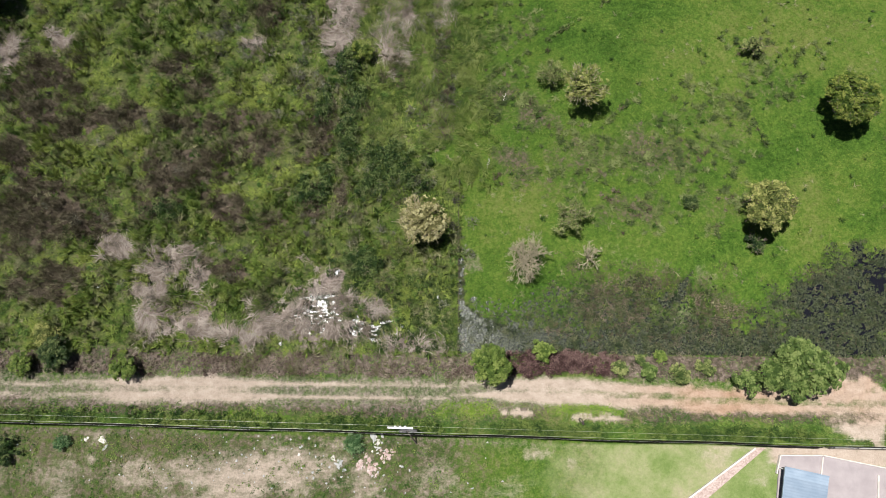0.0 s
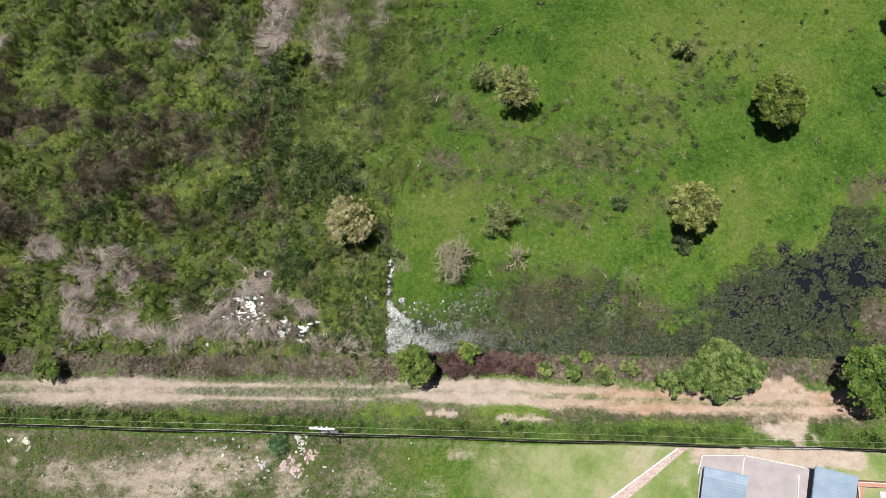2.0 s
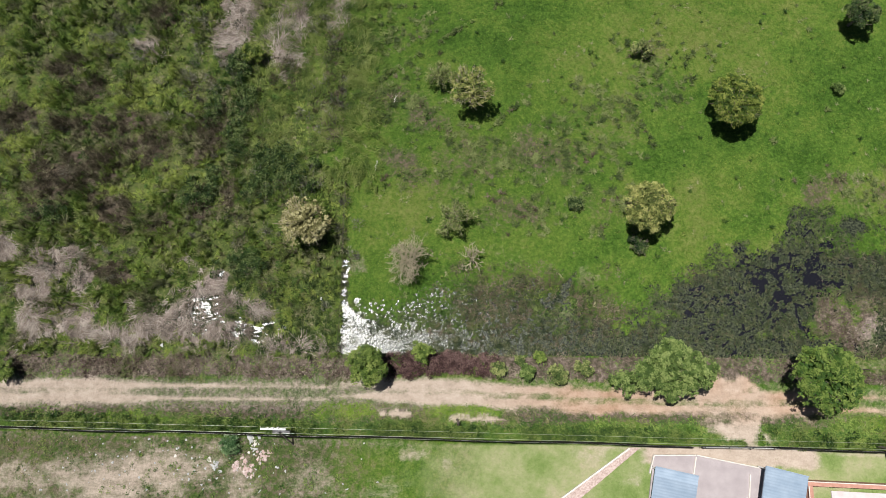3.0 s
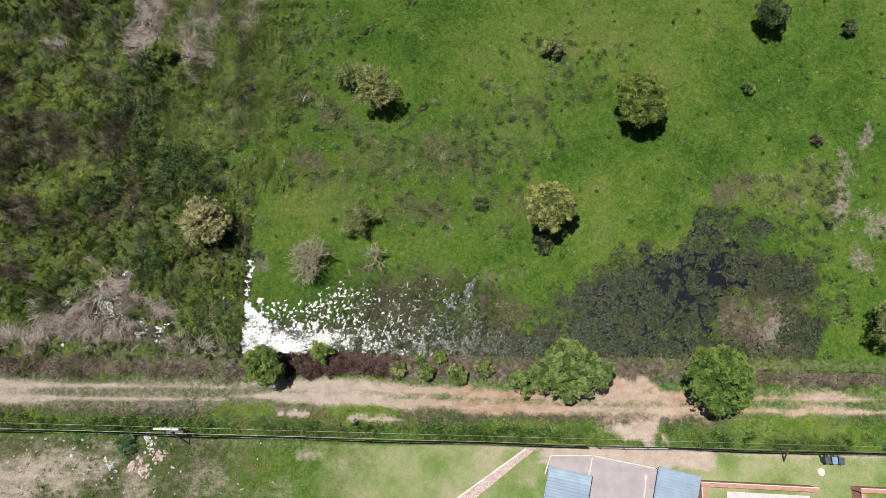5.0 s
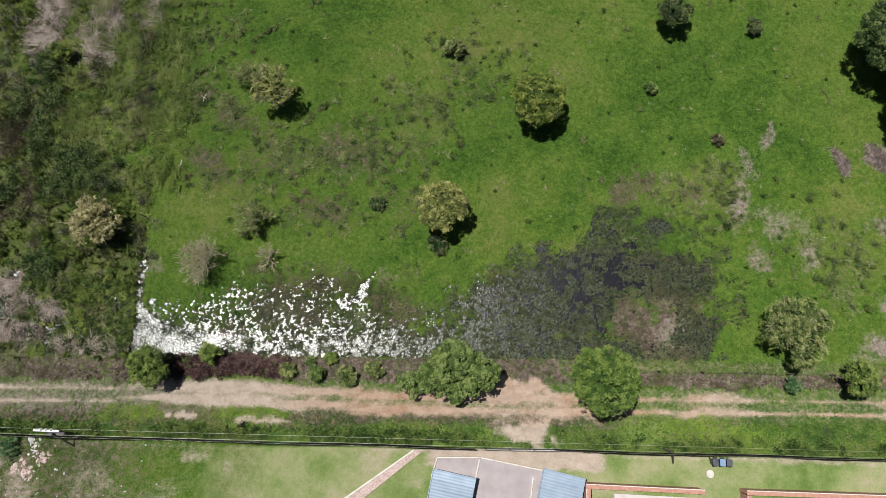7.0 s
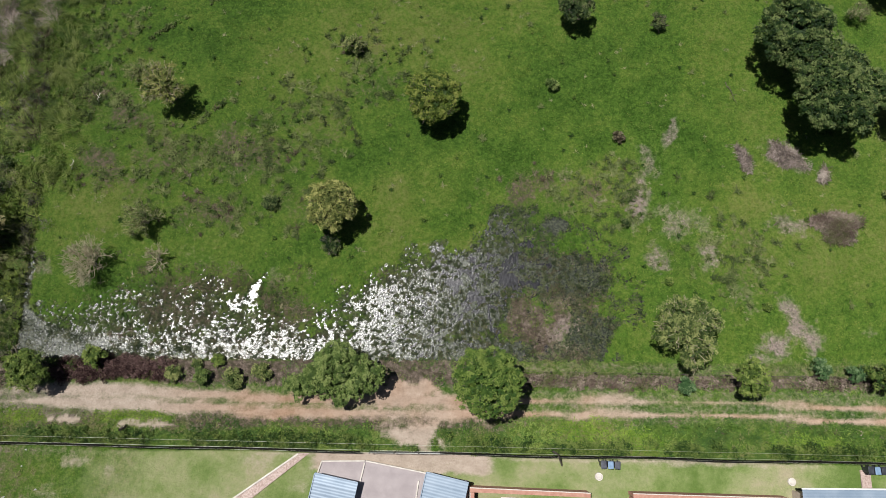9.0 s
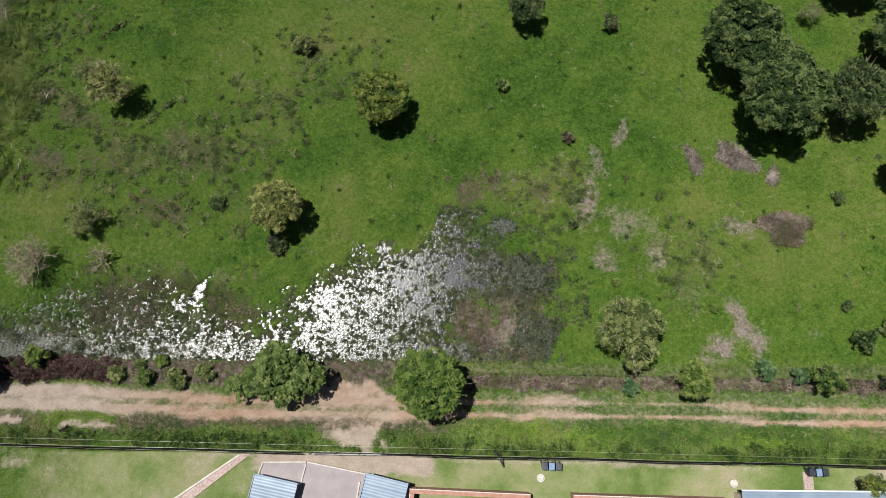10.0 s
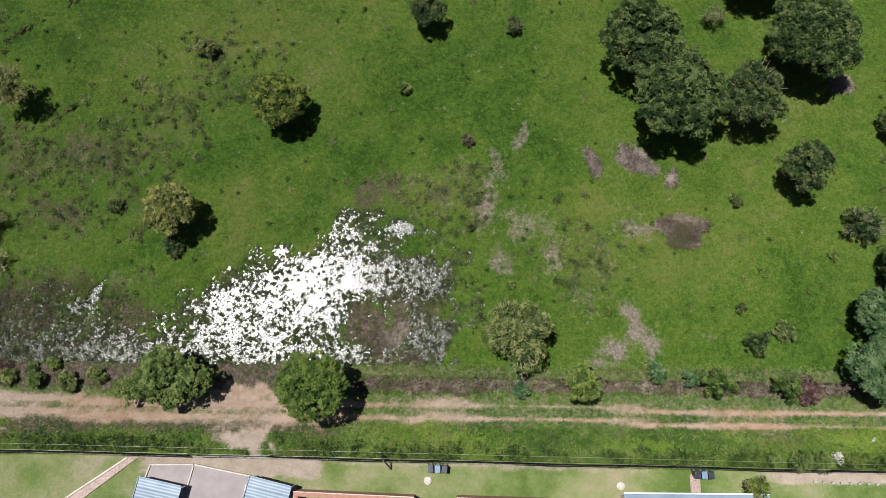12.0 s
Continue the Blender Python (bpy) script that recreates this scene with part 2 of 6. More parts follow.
def weed_patch(x, y):
    """Drifts of grey-green weeds on the pasture."""
    k = 0.9 * blob(x, y, 19.5, 22.0, 7.5, 2.6, 0, 0.6, 121)
    for cx, cy, rx, ry in ((32.5, 33, 4.5, 3.0), (33, 30, 2.5, 2), (18, 17, 5, 2.0), (5, 29, 3.5, 5), (4, 36, 4, 3), (24, 17, 4, 2), (13, 23, 5, 3), (26, 27, 5, 4), (10, 19.5, 4, 2), (56, 19, 5, 3), (70, 12, 4, 5)):
        k = np.maximum(k, 0.8 * blob(x, y, cx, cy, rx, ry, 0, 0.6, 122))
    return k * (1 - left_field(x, y))


def track_line(x):
    """The middle of the dirt track."""
    return np.interp(x, (-58, -30, -6.3, 8.4, 21.9, 30, 56, 64.7, 83, 94, 110), (-2.2, -1.9, -1.65, -1.45, -2.0, -2.3, -2.05, -2.15, -2.7, -2.55, -2.6))


def road_mask(x, y):
    w = fbm(x, y, 2.2, 91) - 0.5
    off = y - track_line(x) + 0.35 * w
    worn = np.maximum.reduce([span(x, -35, -19, 3), span(x, 2.5, 19, 2), 0.8 * span(x, 12, 48, 3), 0.75 * span(x, 50.5, 59, 3), 0.55 * span(x, 71.5, 76, 2), 0.5 * span(x, 79, 89, 3)])
    ruts = np.maximum(np.exp(-((off - 0.6) / (0.24 + 0.14 * worn)) ** 2), np.exp(-((off + 0.6) / (0.22 + 0.14 * worn)) ** 2))
    rut_wear = 0.80 + 0.2 * worn - 0.35 * span(x, 59, 70, 2) * (off > 0) - 0.3 * smooth(86, 92, x) * (off < 0)
    full = 1 - smooth(0.75, 1.75, np.abs(off + 0.6 * w))
    d = np.maximum(ruts * rut_wear, full * worn * (0.46 + 0.62 * fbm(x, y, 1.8, 92)) * (1 - 0.38 * np.exp(-((off + 0.1 * w) / 0.28) ** 2) * (0.5 + fbm(x, y, 4, 89))))
    d = d * (1 - 0.5 * blob(x, y, 52.2, -1.9, 1.6, 0.8, 0, 0.8, 99) - 0.35 * blob(x, y, 37.0, -2.9, 3.2, 0.5, -3, 0.8, 100))
    d = np.maximum(d, 0.9 * blob(x, y, 37.0, -0.9, 3.4, 1.2, 0, 0.7, 93))
    d = np.maximum(d, 0.62 * blob(x, y, 39.5, -2.6, 4.0, 1.6, 0, 0.8, 90))
    d = np.maximum(d, 0.85 * blob(x, y, 38.0, -4.6, 2.4, 1.3, 0, 0.6, 94))
    near_wall = wall_y(x) - y
    d = np.maximum(d, 0.85 * smooth(0.0, 0.2, near_wall) * (1 - smooth(1.5, 2.1, near_wall + 0.8 * w)) * span(x, 28.5, 45, 1.0))
    d = np.maximum(d, 0.5 * smooth(0.0, 0.2, near_wall) * (1 - smooth(0.4, 1.0, near_wall + 0.9 * w)) * span(x, 22, 76, 2.0))
    d = np.maximum(d, 0.85 * band(x, y, -8.1, -7.0, 0.25, 98, 0.5) * smooth(82, 88, x) * smooth(0.0, 0.2, near_wall))
    d = np.maximum(d, 0.85 * blob(x, y, 5.5, -3.6, 1.6, 0.35, 0, 0.4, 95))
    d = np.maximum(d, 0.6 * blob(x, y, 12.5, -3.9, 2.6, 0.4, 0, 0.4, 96))
    return np.clip(d, 0, 1)


def rubble_ground(x, y):
    """Bare pale ground on the waste plot south of the wall."""
    b = 0.62 * blob(x, y, -20, -9.8, 8.0, 2.4, 8, 0.95, 101)
    for cx, cy, rx, ry, turn, k in ((-30.5, -9.3, 2.6, 1.6, 0, 0.75), (-9.0, -10.2, 1.6, 1.6, 0, 0.8), (-14.0, -8.9, 2.5, 0.5, 8, 0.8), (-34, -5.9, 1.2, 0.7, 0, 0.7), (7.0, -7.2, 1.3, 0.5, 10, 0.7), (10.3, -8.1, 0.6, 0.4, 0, 0.7), (-12, -6.6, 1.6, 0.6, 0, 0.6), (-2.5, -9.5, 3.4, 1.6, 10, 0.55), (5.0, -10.5, 2.2, 1.0, 0, 0.45), (-38, -9.5, 4.0, 2.0, 0, 0.6), (23.7, -7.2, 1.6, 0.7, 0, 0.55), (27.5, -9, 1.1, 0.7, 30, 0.5)):
        b = np.maximum(b, 0.68 * k * blob(x, y, cx, cy, rx * 1.25, ry * 1.2, turn, 0.95, 102))
    return b * smooth(0.2, 0.9, wall_y(x) - y)


# ---- materials ----
def mat(name):
    m = bpy.data.materials.new(name)
    m.use_nodes = True
    return m, m.node_tree.nodes, m.node_tree.links, m.node_tree.nodes["Principled BSDF"]


def noise_node(n, l, scale, detail=4.0, rough=0.55, coord=None):
    t = n.new("ShaderNodeTexNoise")
    t.inputs["Scale"].default_value = scale
    t.inputs["Detail"].default_value = detail
    t.inputs["Roughness"].default_value = rough
    if coord is None:
        coord = n.new("ShaderNodeNewGeometry").outputs["Position"]
    l.new(coord, t.inputs["Vector"])
    return t.outputs["Fac"]


def ramp(n, l, fac, *stops):
    r = n.new("ShaderNodeValToRGB")
    e = r.color_ramp.elements
    while len(e) < len(stops):
        e.new(0.5)
    for k, (p, c) in enumerate(stops):
        e[k].position, e[k].color = p, (*c, 1)
    l.new(fac, r.inputs["Fac"])
    return r.outputs["Color"]


def mix(n, l, fac, a, b, how="MIX"):
    m = n.new("ShaderNodeMix")
    m.data_type, m.blend_type = "RGBA", how
    for k, v in ((0, fac), (6, a), (7, b)):
        if isinstance(v, tuple):
            m.inputs[k].default_value = (*v, 1)
        elif isinstance(v, float):
            m.inputs[k].default_value = v
        else:
            l.new(v, m.inputs[k])
    return m.outputs[2]


def calc(n, l, how, a, b, c=None):
    m = n.new("ShaderNodeMath")
    m.operation = how
    for k, v in enumerate((a, b, c)):
        if v is None:
            continue
        if isinstance(v, (int, float)):
            m.inputs[k].default_value = v
        else:
            l.new(v, m.inputs[k])
    return m.outputs[0]


def sharpen(n, l, mask, noise_fac, lo=0.35, hi=0.65, amount=0.9):
    """A soft mask broken up by noise."""
    v = calc(n, l, "MULTIPLY_ADD", calc(n, l, "SUBTRACT", noise_fac, 0.5), amount, mask)
    r = n.new("ShaderNodeMapRange")
    r.interpolation_type = "SMOOTHSTEP"
    r.inputs[1].default_value, r.inputs[2].default_value = lo, hi
    l.new(v, r.inputs[0])
    return r.outputs[0]


def bump(n, l, bsdf, height, strength, distance):
    b = n.new("ShaderNodeBump")
    b.inputs["Strength"].default_value, b.inputs["Distance"].default_value = strength, distance
    l.new(height, b.inputs["Height"])
    l.new(b.outputs[0], bsdf.inputs["Normal"])


def plain(name, c1, c2, scale=3.0, rough=0.8, metal=0.0, relief=0.0, fine=30.0):
    m, n, l, p = mat(name)
    big, small = noise_node(n, l, scale), noise_node(n, l, fine, 3)
    col = ramp(n, l, big, (0.3, c1), (0.7, c2))
    col = mix(n, l, 0.35, col, ramp(n, l, small, (0.3, (0.35, 0.35, 0.35)), (0.7, (0.65, 0.65, 0.65))), "OVERLAY")
    l.new(col, p.inputs["Base Color"])
    p.inputs["Roughness"].default_value, p.inputs["Metallic"].default_value = rough, metal
    if relief:
        bump(n, l, p, small, 0.5, relief)
    return m


def foliage(name, dark, mid, light, rough=0.55, through_light=0.1, scale=0.8, odd=None, wander=2.2):
    """Leaves or blades: the tint of each tuft, drifts of tone over metres, and single odd leaves."""
    m, n, l, p = mat(name)
    a = n.new("ShaderNodeAttribute")
    a.attribute_name = "tint"
    pos = n.new("ShaderNodeNewGeometry")
    drift = calc(n, l, "SUBTRACT", noise_node(n, l, scale, 4, 0.6, pos.outputs["Position"]), 0.5)
    v = calc(n, l, "MULTIPLY_ADD", drift, wander, a.outputs["Fac"])
    v = calc(n, l, "MULTIPLY_ADD", calc(n, l, "SUBTRACT", pos.outputs["Random Per Island"], 0.5), 0.3, v)
    col = ramp(n, l, v, (0.08, dark), (0.5, mid), (0.92, light))
    if odd:
        wide = noise_node(n, l, scale * 0.45, 3, 0.6, pos.outputs["Position"])
        col = mix(n, l, sharpen(n, l, wide, a.outputs["Fac"], 0.5, 0.72, 0.35), col, odd)
    l.new(col, p.inputs["Base Color"])
    p.inputs["Roughness"].default_value = rough
    p.inputs["Diffuse Roughness"].default_value = 0.6
    p.inputs["Specular IOR Level"].default_value = 0.12
    if through_light:
        t, s = n.new("ShaderNodeBsdfTranslucent"), n.new("ShaderNodeMixShader")
        l.new(mix(n, l, 0.35, col, (0.25, 0.38, 0.04), "MIX"), t.inputs["Color"])
        s.inputs[0].default_value = min(through_light, 0.12)
        l.new(p.outputs[0], s.inputs[1])
        l.new(t.outputs[0], s.inputs[2])
        l.new(s.outputs[0], n["Material Output"].inputs["Surface"])
    return m


def ground_material():
    m, n, l, p = mat("ground")
    pos = n.new("ShaderNodeNewGeometry").outputs["Position"]
    n1, n2, n3 = noise_node(n, l, 0.12, 5, 0.62, pos), noise_node(n, l, 0.9, 6, 0.68, pos), noise_node(n, l, 5.0, 5, 0.75, pos)
    n4, n5 = noise_node(n, l, 0.33, 5, 0.65, pos), noise_node(n, l, 2.2, 5, 0.7, pos)
    a, b = n.new("ShaderNodeAttribute"), n.new("ShaderNodeAttribute")
    a.attribute_name, b.attribute_name = "cover_a", "cover_b"
    sa, sb = n.new("ShaderNodeSeparateColor"), n.new("ShaderNodeSeparateColor")
    l.new(a.outputs["Color"], sa.inputs[0])
    l.new(b.outputs["Color"], sb.inputs[0])
    tone = calc(n, l, "MULTIPLY_ADD", n4, 0.24, calc(n, l, "MULTIPLY_ADD", n5, 0.44, calc(n, l, "MULTIPLY_ADD", n3, 0.20, calc(n, l, "MULTIPLY", n1, 0.17))))
    lie = calc(n, l, "MULTIPLY_ADD", calc(n, l, "SUBTRACT", b.outputs["Alpha"], 0.5), 0.17, tone)
    grass = ramp(n, l, lie, (0.40, (0.026, 0.062, 0.006)), (0.48, (0.050, 0.103, 0.012)), (0.56, (0.080, 0.128, 0.018)), (0.66, (0.126, 0.145, 0.038)))
    rough_c = ramp(n, l, tone, (0.42, (0.024, 0.038, 0.010)), (0.50, (0.062, 0.088, 0.020)), (0.57, (0.105, 0.120, 0.036)), (0.66, (0.12, 0.10, 0.06)))
    col = mix(n, l, sharpen(n, l, sa.outputs[0], n2, 0.3, 0.7, 0.6), grass, rough_c)
    even = calc(n, l, "MULTIPLY_ADD", n1, 0.55, calc(n, l, "MULTIPLY_ADD", n4, 0.35, calc(n, l, "MULTIPLY", n5, 0.12)))
    lawn = ramp(n, l, even, (0.40, (0.095, 0.15, 0.034)), (0.48, (0.16, 0.21, 0.068)), (0.55, (0.235, 0.255, 0.118)), (0.64, (0.32, 0.285, 0.185)))
    brown = ramp(n, l, n5, (0.3, (0.032, 0.025, 0.018)), (0.5, (0.075, 0.058, 0.042)), (0.7, (0.15, 0.115, 0.088)))
    col = mix(n, l, sharpen(n, l, sa.outputs[1], n5, 0.3, 0.75, 0.9), col, brown)
    straw = ramp(n, l, n3, (0.25, (0.125, 0.10, 0.082)), (0.5, (0.20, 0.162, 0.138)), (0.75, (0.30, 0.25, 0.215)))
    col = mix(n, l, sharpen(n, l, sa.outputs[2], n5, 0.2, 0.95, 1.3), col, straw)
    mud = ramp(n, l, n5, (0.35, (0.012, 0.014, 0.008)), (0.48, (0.026, 0.032, 0.012)), (0.58, (0.056, 0.046, 0.028)), (0.7, (0.10, 0.075, 0.052)))
    col = mix(n, l, sharpen(n, l, sb.outputs[2], n5, 0.25, 0.95, 0.9), col, mud)
    lane = n.new("ShaderNodeMapping")
    lane.inputs["Scale"].default_value = (0.55, 1.1, 1.0)
    l.new(pos, lane.inputs["Vector"])
    n6 = noise_node(n, l, 1.3, 5, 0.65, lane.outputs[0])
    n7 = calc(n, l, "MULTIPLY_ADD", n6, 0.5, calc(n, l, "MULTIPLY_ADD", n3, 0.3, calc(n, l, "MULTIPLY", n5, 0.2)))
    pale = ramp(n, l, n7, (0.3, (0.25, 0.20, 0.155)), (0.5, (0.37, 0.305, 0.245)), (0.7, (0.48, 0.41, 0.34)))
    red = ramp(n, l, n7, (0.3, (0.21, 0.128, 0.080)), (0.5, (0.33, 0.222, 0.152)), (0.7, (0.44, 0.325, 0.245)))
    earth = mix(n, l, sb.outputs[1], pale, red)
    col = mix(n, l, 0.55, col, ramp(n, l, n3, (0.3, (0.22, 0.22, 0.22)), (0.7, (0.78, 0.78, 0.78))), "OVERLAY")
    turf = sharpen(n, l, sb.outputs[0], n2, 0.2, 0.8, 0.6)
    lawn = mix(n, l, 0.3, lawn, ramp(n, l, n3, (0.3, (0.3, 0.3, 0.3)), (0.7, (0.7, 0.7, 0.7))), "OVERLAY")
    col = mix(n, l, turf, col, lawn)
    col = mix(n, l, sharpen(n, l, a.outputs["Alpha"], n7, 0.15, 0.8, 1.3), col, earth)
    l.new(col, p.inputs["Base Color"])
    p.inputs["Roughness"].default_value = 0.9
    p.inputs["Diffuse Roughness"].default_value = 1.0
    p.inputs["Specular IOR Level"].default_value = 0.15
    bump(n, l, p, calc(n, l, "MULTIPLY_ADD", n5, 1.0, calc(n, l, "MULTIPLY", n3, 0.6)), 0.8, 0.22)
    return m


def water_material():
    """Shallow water: the drowned grass shows through between darker open channels."""
    m, n, l, p = mat("water")
    pos = n.new("ShaderNodeNewGeometry").outputs["Position"]
    v, fine, wide = noise_node(n, l, 1.1, 4, 0.55, pos), noise_node(n, l, 4.2, 4, 0.7, pos), noise_node(n, l, 0.42, 5, 0.62, pos)
    grassy = ramp(n, l, fine, (0.38, (0.008, 0.009, 0.008)), (0.5, (0.026, 0.033, 0.018)), (0.62, (0.070, 0.077, 0.044)))
    depth = n.new("ShaderNodeAttribute")
    depth.attribute_name = "depth"
    deep = n.new("ShaderNodeMapRange")
    deep.interpolation_type = "SMOOTHSTEP"
    deep.inputs[1].default_value, deep.inputs[2].default_value = 0.25, 0.6
    l.new(calc(n, l, "MULTIPLY_ADD", calc(n, l, "SUBTRACT", wide, 0.5), 0.5, depth.outputs["Fac"]), deep.inputs[0])
    l.new(mix(n, l, deep.outputs[0], grassy, (0.007, 0.007, 0.010)), p.inputs["Base Color"])
    p.inputs["IOR"].default_value = 1.5
    l.new(calc(n, l, "MULTIPLY_ADD", v, 0.10, 0.205), p.inputs["Roughness"])
    bump(n, l, p, noise_node(n, l, 4.6, 3, 0.6), 1.0, 0.025)
    return m


M_GROUND, M_WATER = ground_material(), water_material()
M_GRASS = foliage("pasture_grass", (0.028, 0.068, 0.008), (0.076, 0.132, 0.015), (0.17, 0.195, 0.042), 0.6, 0.1, 0.3, (0.115, 0.148, 0.035), 1.0)
M_ROUGH = foliage("rough_green", (0.030, 0.062, 0.014), (0.105, 0.158, 0.030), (0.215, 0.260, 0.060), 0.6, 0.1, 0.35, None, 1.2)
M_FADED = foliage("faded_weeds", (0.045, 0.055, 0.024), (0.135, 0.142, 0.066), (0.27, 0.255, 0.145), 0.7, 0.05, 0.5, None, 1.2)
M_BROWN = foliage("brown_twigs", (0.046, 0.039, 0.022), (0.112, 0.096, 0.058), (0.21, 0.182, 0.122), 0.8, 0.0, 0.5)
M_GREYTWIG = foliage("grey_twigs", (0.06, 0.06, 0.042), (0.14, 0.138, 0.10), (0.26, 0.25, 0.195), 0.8, 0.0, 0.5)
M_REED = foliage("dry_reed", (0.11, 0.088, 0.070), (0.24, 0.198, 0.162), (0.42, 0.365, 0.31), 0.75, 0.0, 0.6)
M_PURPLE = foliage("dead_brush", (0.08, 0.056, 0.045), (0.18, 0.138, 0.11), (0.33, 0.27, 0.22), 0.8, 0.0, 0.5, (0.09, 0.11, 0.035))
M_HEAP = foliage("cut_branches", (0.09, 0.07, 0.058), (0.20, 0.162, 0.138), (0.36, 0.305, 0.265), 0.8, 0.0, 0.8)
M_MAROON = foliage("maroon_twigs", (0.040, 0.022, 0.020), (0.095, 0.056, 0.050), (0.19, 0.125, 0.11), 0.8, 0, 0.8)
M_SEDGE = foliage("sedge", (0.014, 0.024, 0.011), (0.042, 0.057, 0.025), (0.112, 0.118, 0.062), 0.6, 0.1, 1.3)
M_VERGE = foliage("verge_green", (0.032, 0.075, 0.016), (0.09, 0.16, 0.032), (0.20, 0.265, 0.06), 0.6, 0.1, 0.35, (0.17, 0.16, 0.07))
M_WEED = foliage("grey_weed", (0.042, 0.063, 0.020), (0.094, 0.124, 0.038), (0.165, 0.192, 0.072), 0.8, 0.0, 0.6)
M_BARK = plain("bark", (0.10, 0.075, 0.055), (0.2, 0.16, 0.12), 6, 0.9, 0, 0.02)
M_DEAD = plain("dead_wood", (0.27, 0.23, 0.15), (0.44, 0.385, 0.265), 4, 0.85, 0, 0.01)
M_CONCRETE = plain("concrete", (0.28, 0.28, 0.27), (0.42, 0.42, 0.40), 1.5, 0.9, 0, 0.01)
M_PATIO = plain("pale_paving", (0.42, 0.37, 0.36), (0.54, 0.49, 0.48), 1.2, 0.9, 0, 0.01)
M_PAVE = plain("paving", (0.27, 0.235, 0.235), (0.345, 0.305, 0.30), 0.9, 0.9, 0, 0.01)
M_KERB = plain("pale_kerb", (0.45, 0.41, 0.36), (0.62, 0.58, 0.52), 2, 0.85)
M_PINK = plain("pink_gravel", (0.24, 0.165, 0.14), (0.52, 0.42, 0.37), 7, 0.95, 0, 0.03, 9)
M_ROOF = plain("blue_steel_sheet", (0.19, 0.25, 0.315), (0.26, 0.32, 0.385), 0.8, 0.5, 0.1)
rn, rl, rp = M_ROOF.node_tree.nodes, M_ROOF.node_tree.links, M_ROOF.node_tree.nodes["Principled BSDF"]
sheet_tint = ramp(rn, rl, rn.new("ShaderNodeObjectInfo").outputs["Random"], (0.0, (0.40, 0.41, 0.42)), (1.0, (0.60, 0.60, 0.60)))
rl.new(mix(rn, rl, 0.8, rp.inputs["Base Color"].links[0].from_socket, sheet_tint, "OVERLAY"), rp.inputs["Base Color"])
M_WHITE = plain("white_paint", (0.62, 0.61, 0.58), (0.8, 0.79, 0.76), 3, 0.6)
M_TERRA = plain("terracotta", (0.32, 0.155, 0.11), (0.43, 0.235, 0.175), 3, 0.85)
M_PLASTER = plain("plaster", (0.42, 0.34, 0.27), (0.55, 0.47, 0.38), 2, 0.9)
# Dark concrete, blackened further so the wall's shadow band is in the colour
M_COPING = plain("shade_black_coping", (0.008, 0.007, 0.006), (0.022, 0.02, 0.016), 2, 0.9)
M_WALL = plain("shade_black_concrete", (0.012, 0.011, 0.010), (0.03, 0.028, 0.025), 1.5, 0.95)
for blackened in (M_COPING, M_WALL):
    blackened.node_tree.nodes["Principled BSDF"].inputs["Specular IOR Level"].default_value = 0.05
M_RUST = plain("rusty_wire", (0.05, 0.04, 0.03), (0.1, 0.08, 0.06), 4, 0.8)
M_DARK = plain("dark_steel", (0.02, 0.02, 0.022), (0.05, 0.05, 0.05), 4, 0.5, 0.4)
M_WIRE = plain("galvanised_wire", (0.42, 0.44, 0.33), (0.56, 0.58, 0.46), 4, 0.4, 0.6)
M_BINLID = plain("grey_plastic", (0.05, 0.053, 0.065), (0.09, 0.095, 0.11), 4, 0.3)
M_BINDARK = plain("dark_plastic", (0.025, 0.028, 0.035), (0.05, 0.055, 0.065), 4, 0.35)
M_BINBLUE = plain("blue_grey_plastic", (0.14, 0.22, 0.32), (0.2, 0.3, 0.42), 4, 0.45)
M_WOOD = plain("weathered_wood", (0.06, 0.048, 0.038), (0.13, 0.105, 0.085), 5, 0.9)
M_LITTER = plain("white_litter", (0.55, 0.55, 0.55), (0.8, 0.8, 0.82), 2, 0.6)
M_BRICK = plain("broken_brick", (0.30, 0.19, 0.165), (0.50, 0.42, 0.385), 2.5, 0.9)


# ---- mesh helpers ----
def fast_mesh(name, v, f, tint=None):
    """A mesh from arrays of vertices and of faces with equal corner counts."""
    me = bpy.data.meshes.new(name)
    v, f = np.asarray(v, np.float32), np.asarray(f, np.int32)
    k = f.shape[1]
    me.vertices.add(len(v))
    me.vertices.foreach_set("co", v.ravel())
    me.loops.add(len(f) * k)
    me.loops.foreach_set("vertex_index", f.ravel())
    me.polygons.add(len(f))
    me.polygons.foreach_set("loop_start", np.arange(0, len(f) * k, k, dtype=np.int32))
    me.update(calc_edges=True)
    if tint is not None:
        me.attributes.new("tint", "FLOAT", "POINT").data.foreach_set("value", np.asarray(tint, np.float32))
    return me


def put(name, me, material, parent=None, label="", smooth_faces=False):
    me.materials.append(material)
    if smooth_faces:
        me.polygons.foreach_set("use_smooth", np.ones(len(me.polygons), bool))
    ob = new(name, me)
    if parent:
        ob.parent = parent
    return tagged(ob, label)


def part(name, bm, material, parent, label=""):
    me = bpy.data.meshes.new(name)
    bm.to_mesh(me)
    bm.free()
    return put(name, me, material, parent, label)


def thing(name, x, y, label, category, group="", turn=0.0, z=None):
    ob = new(name)
    ob.empty_display_size = 0.3
    ob.location = (x, y, ground_at(x, y) if z is None else z)
    ob.rotation_euler = (0, 0, radians(turn))
    return tagged(ob, label, category, group)


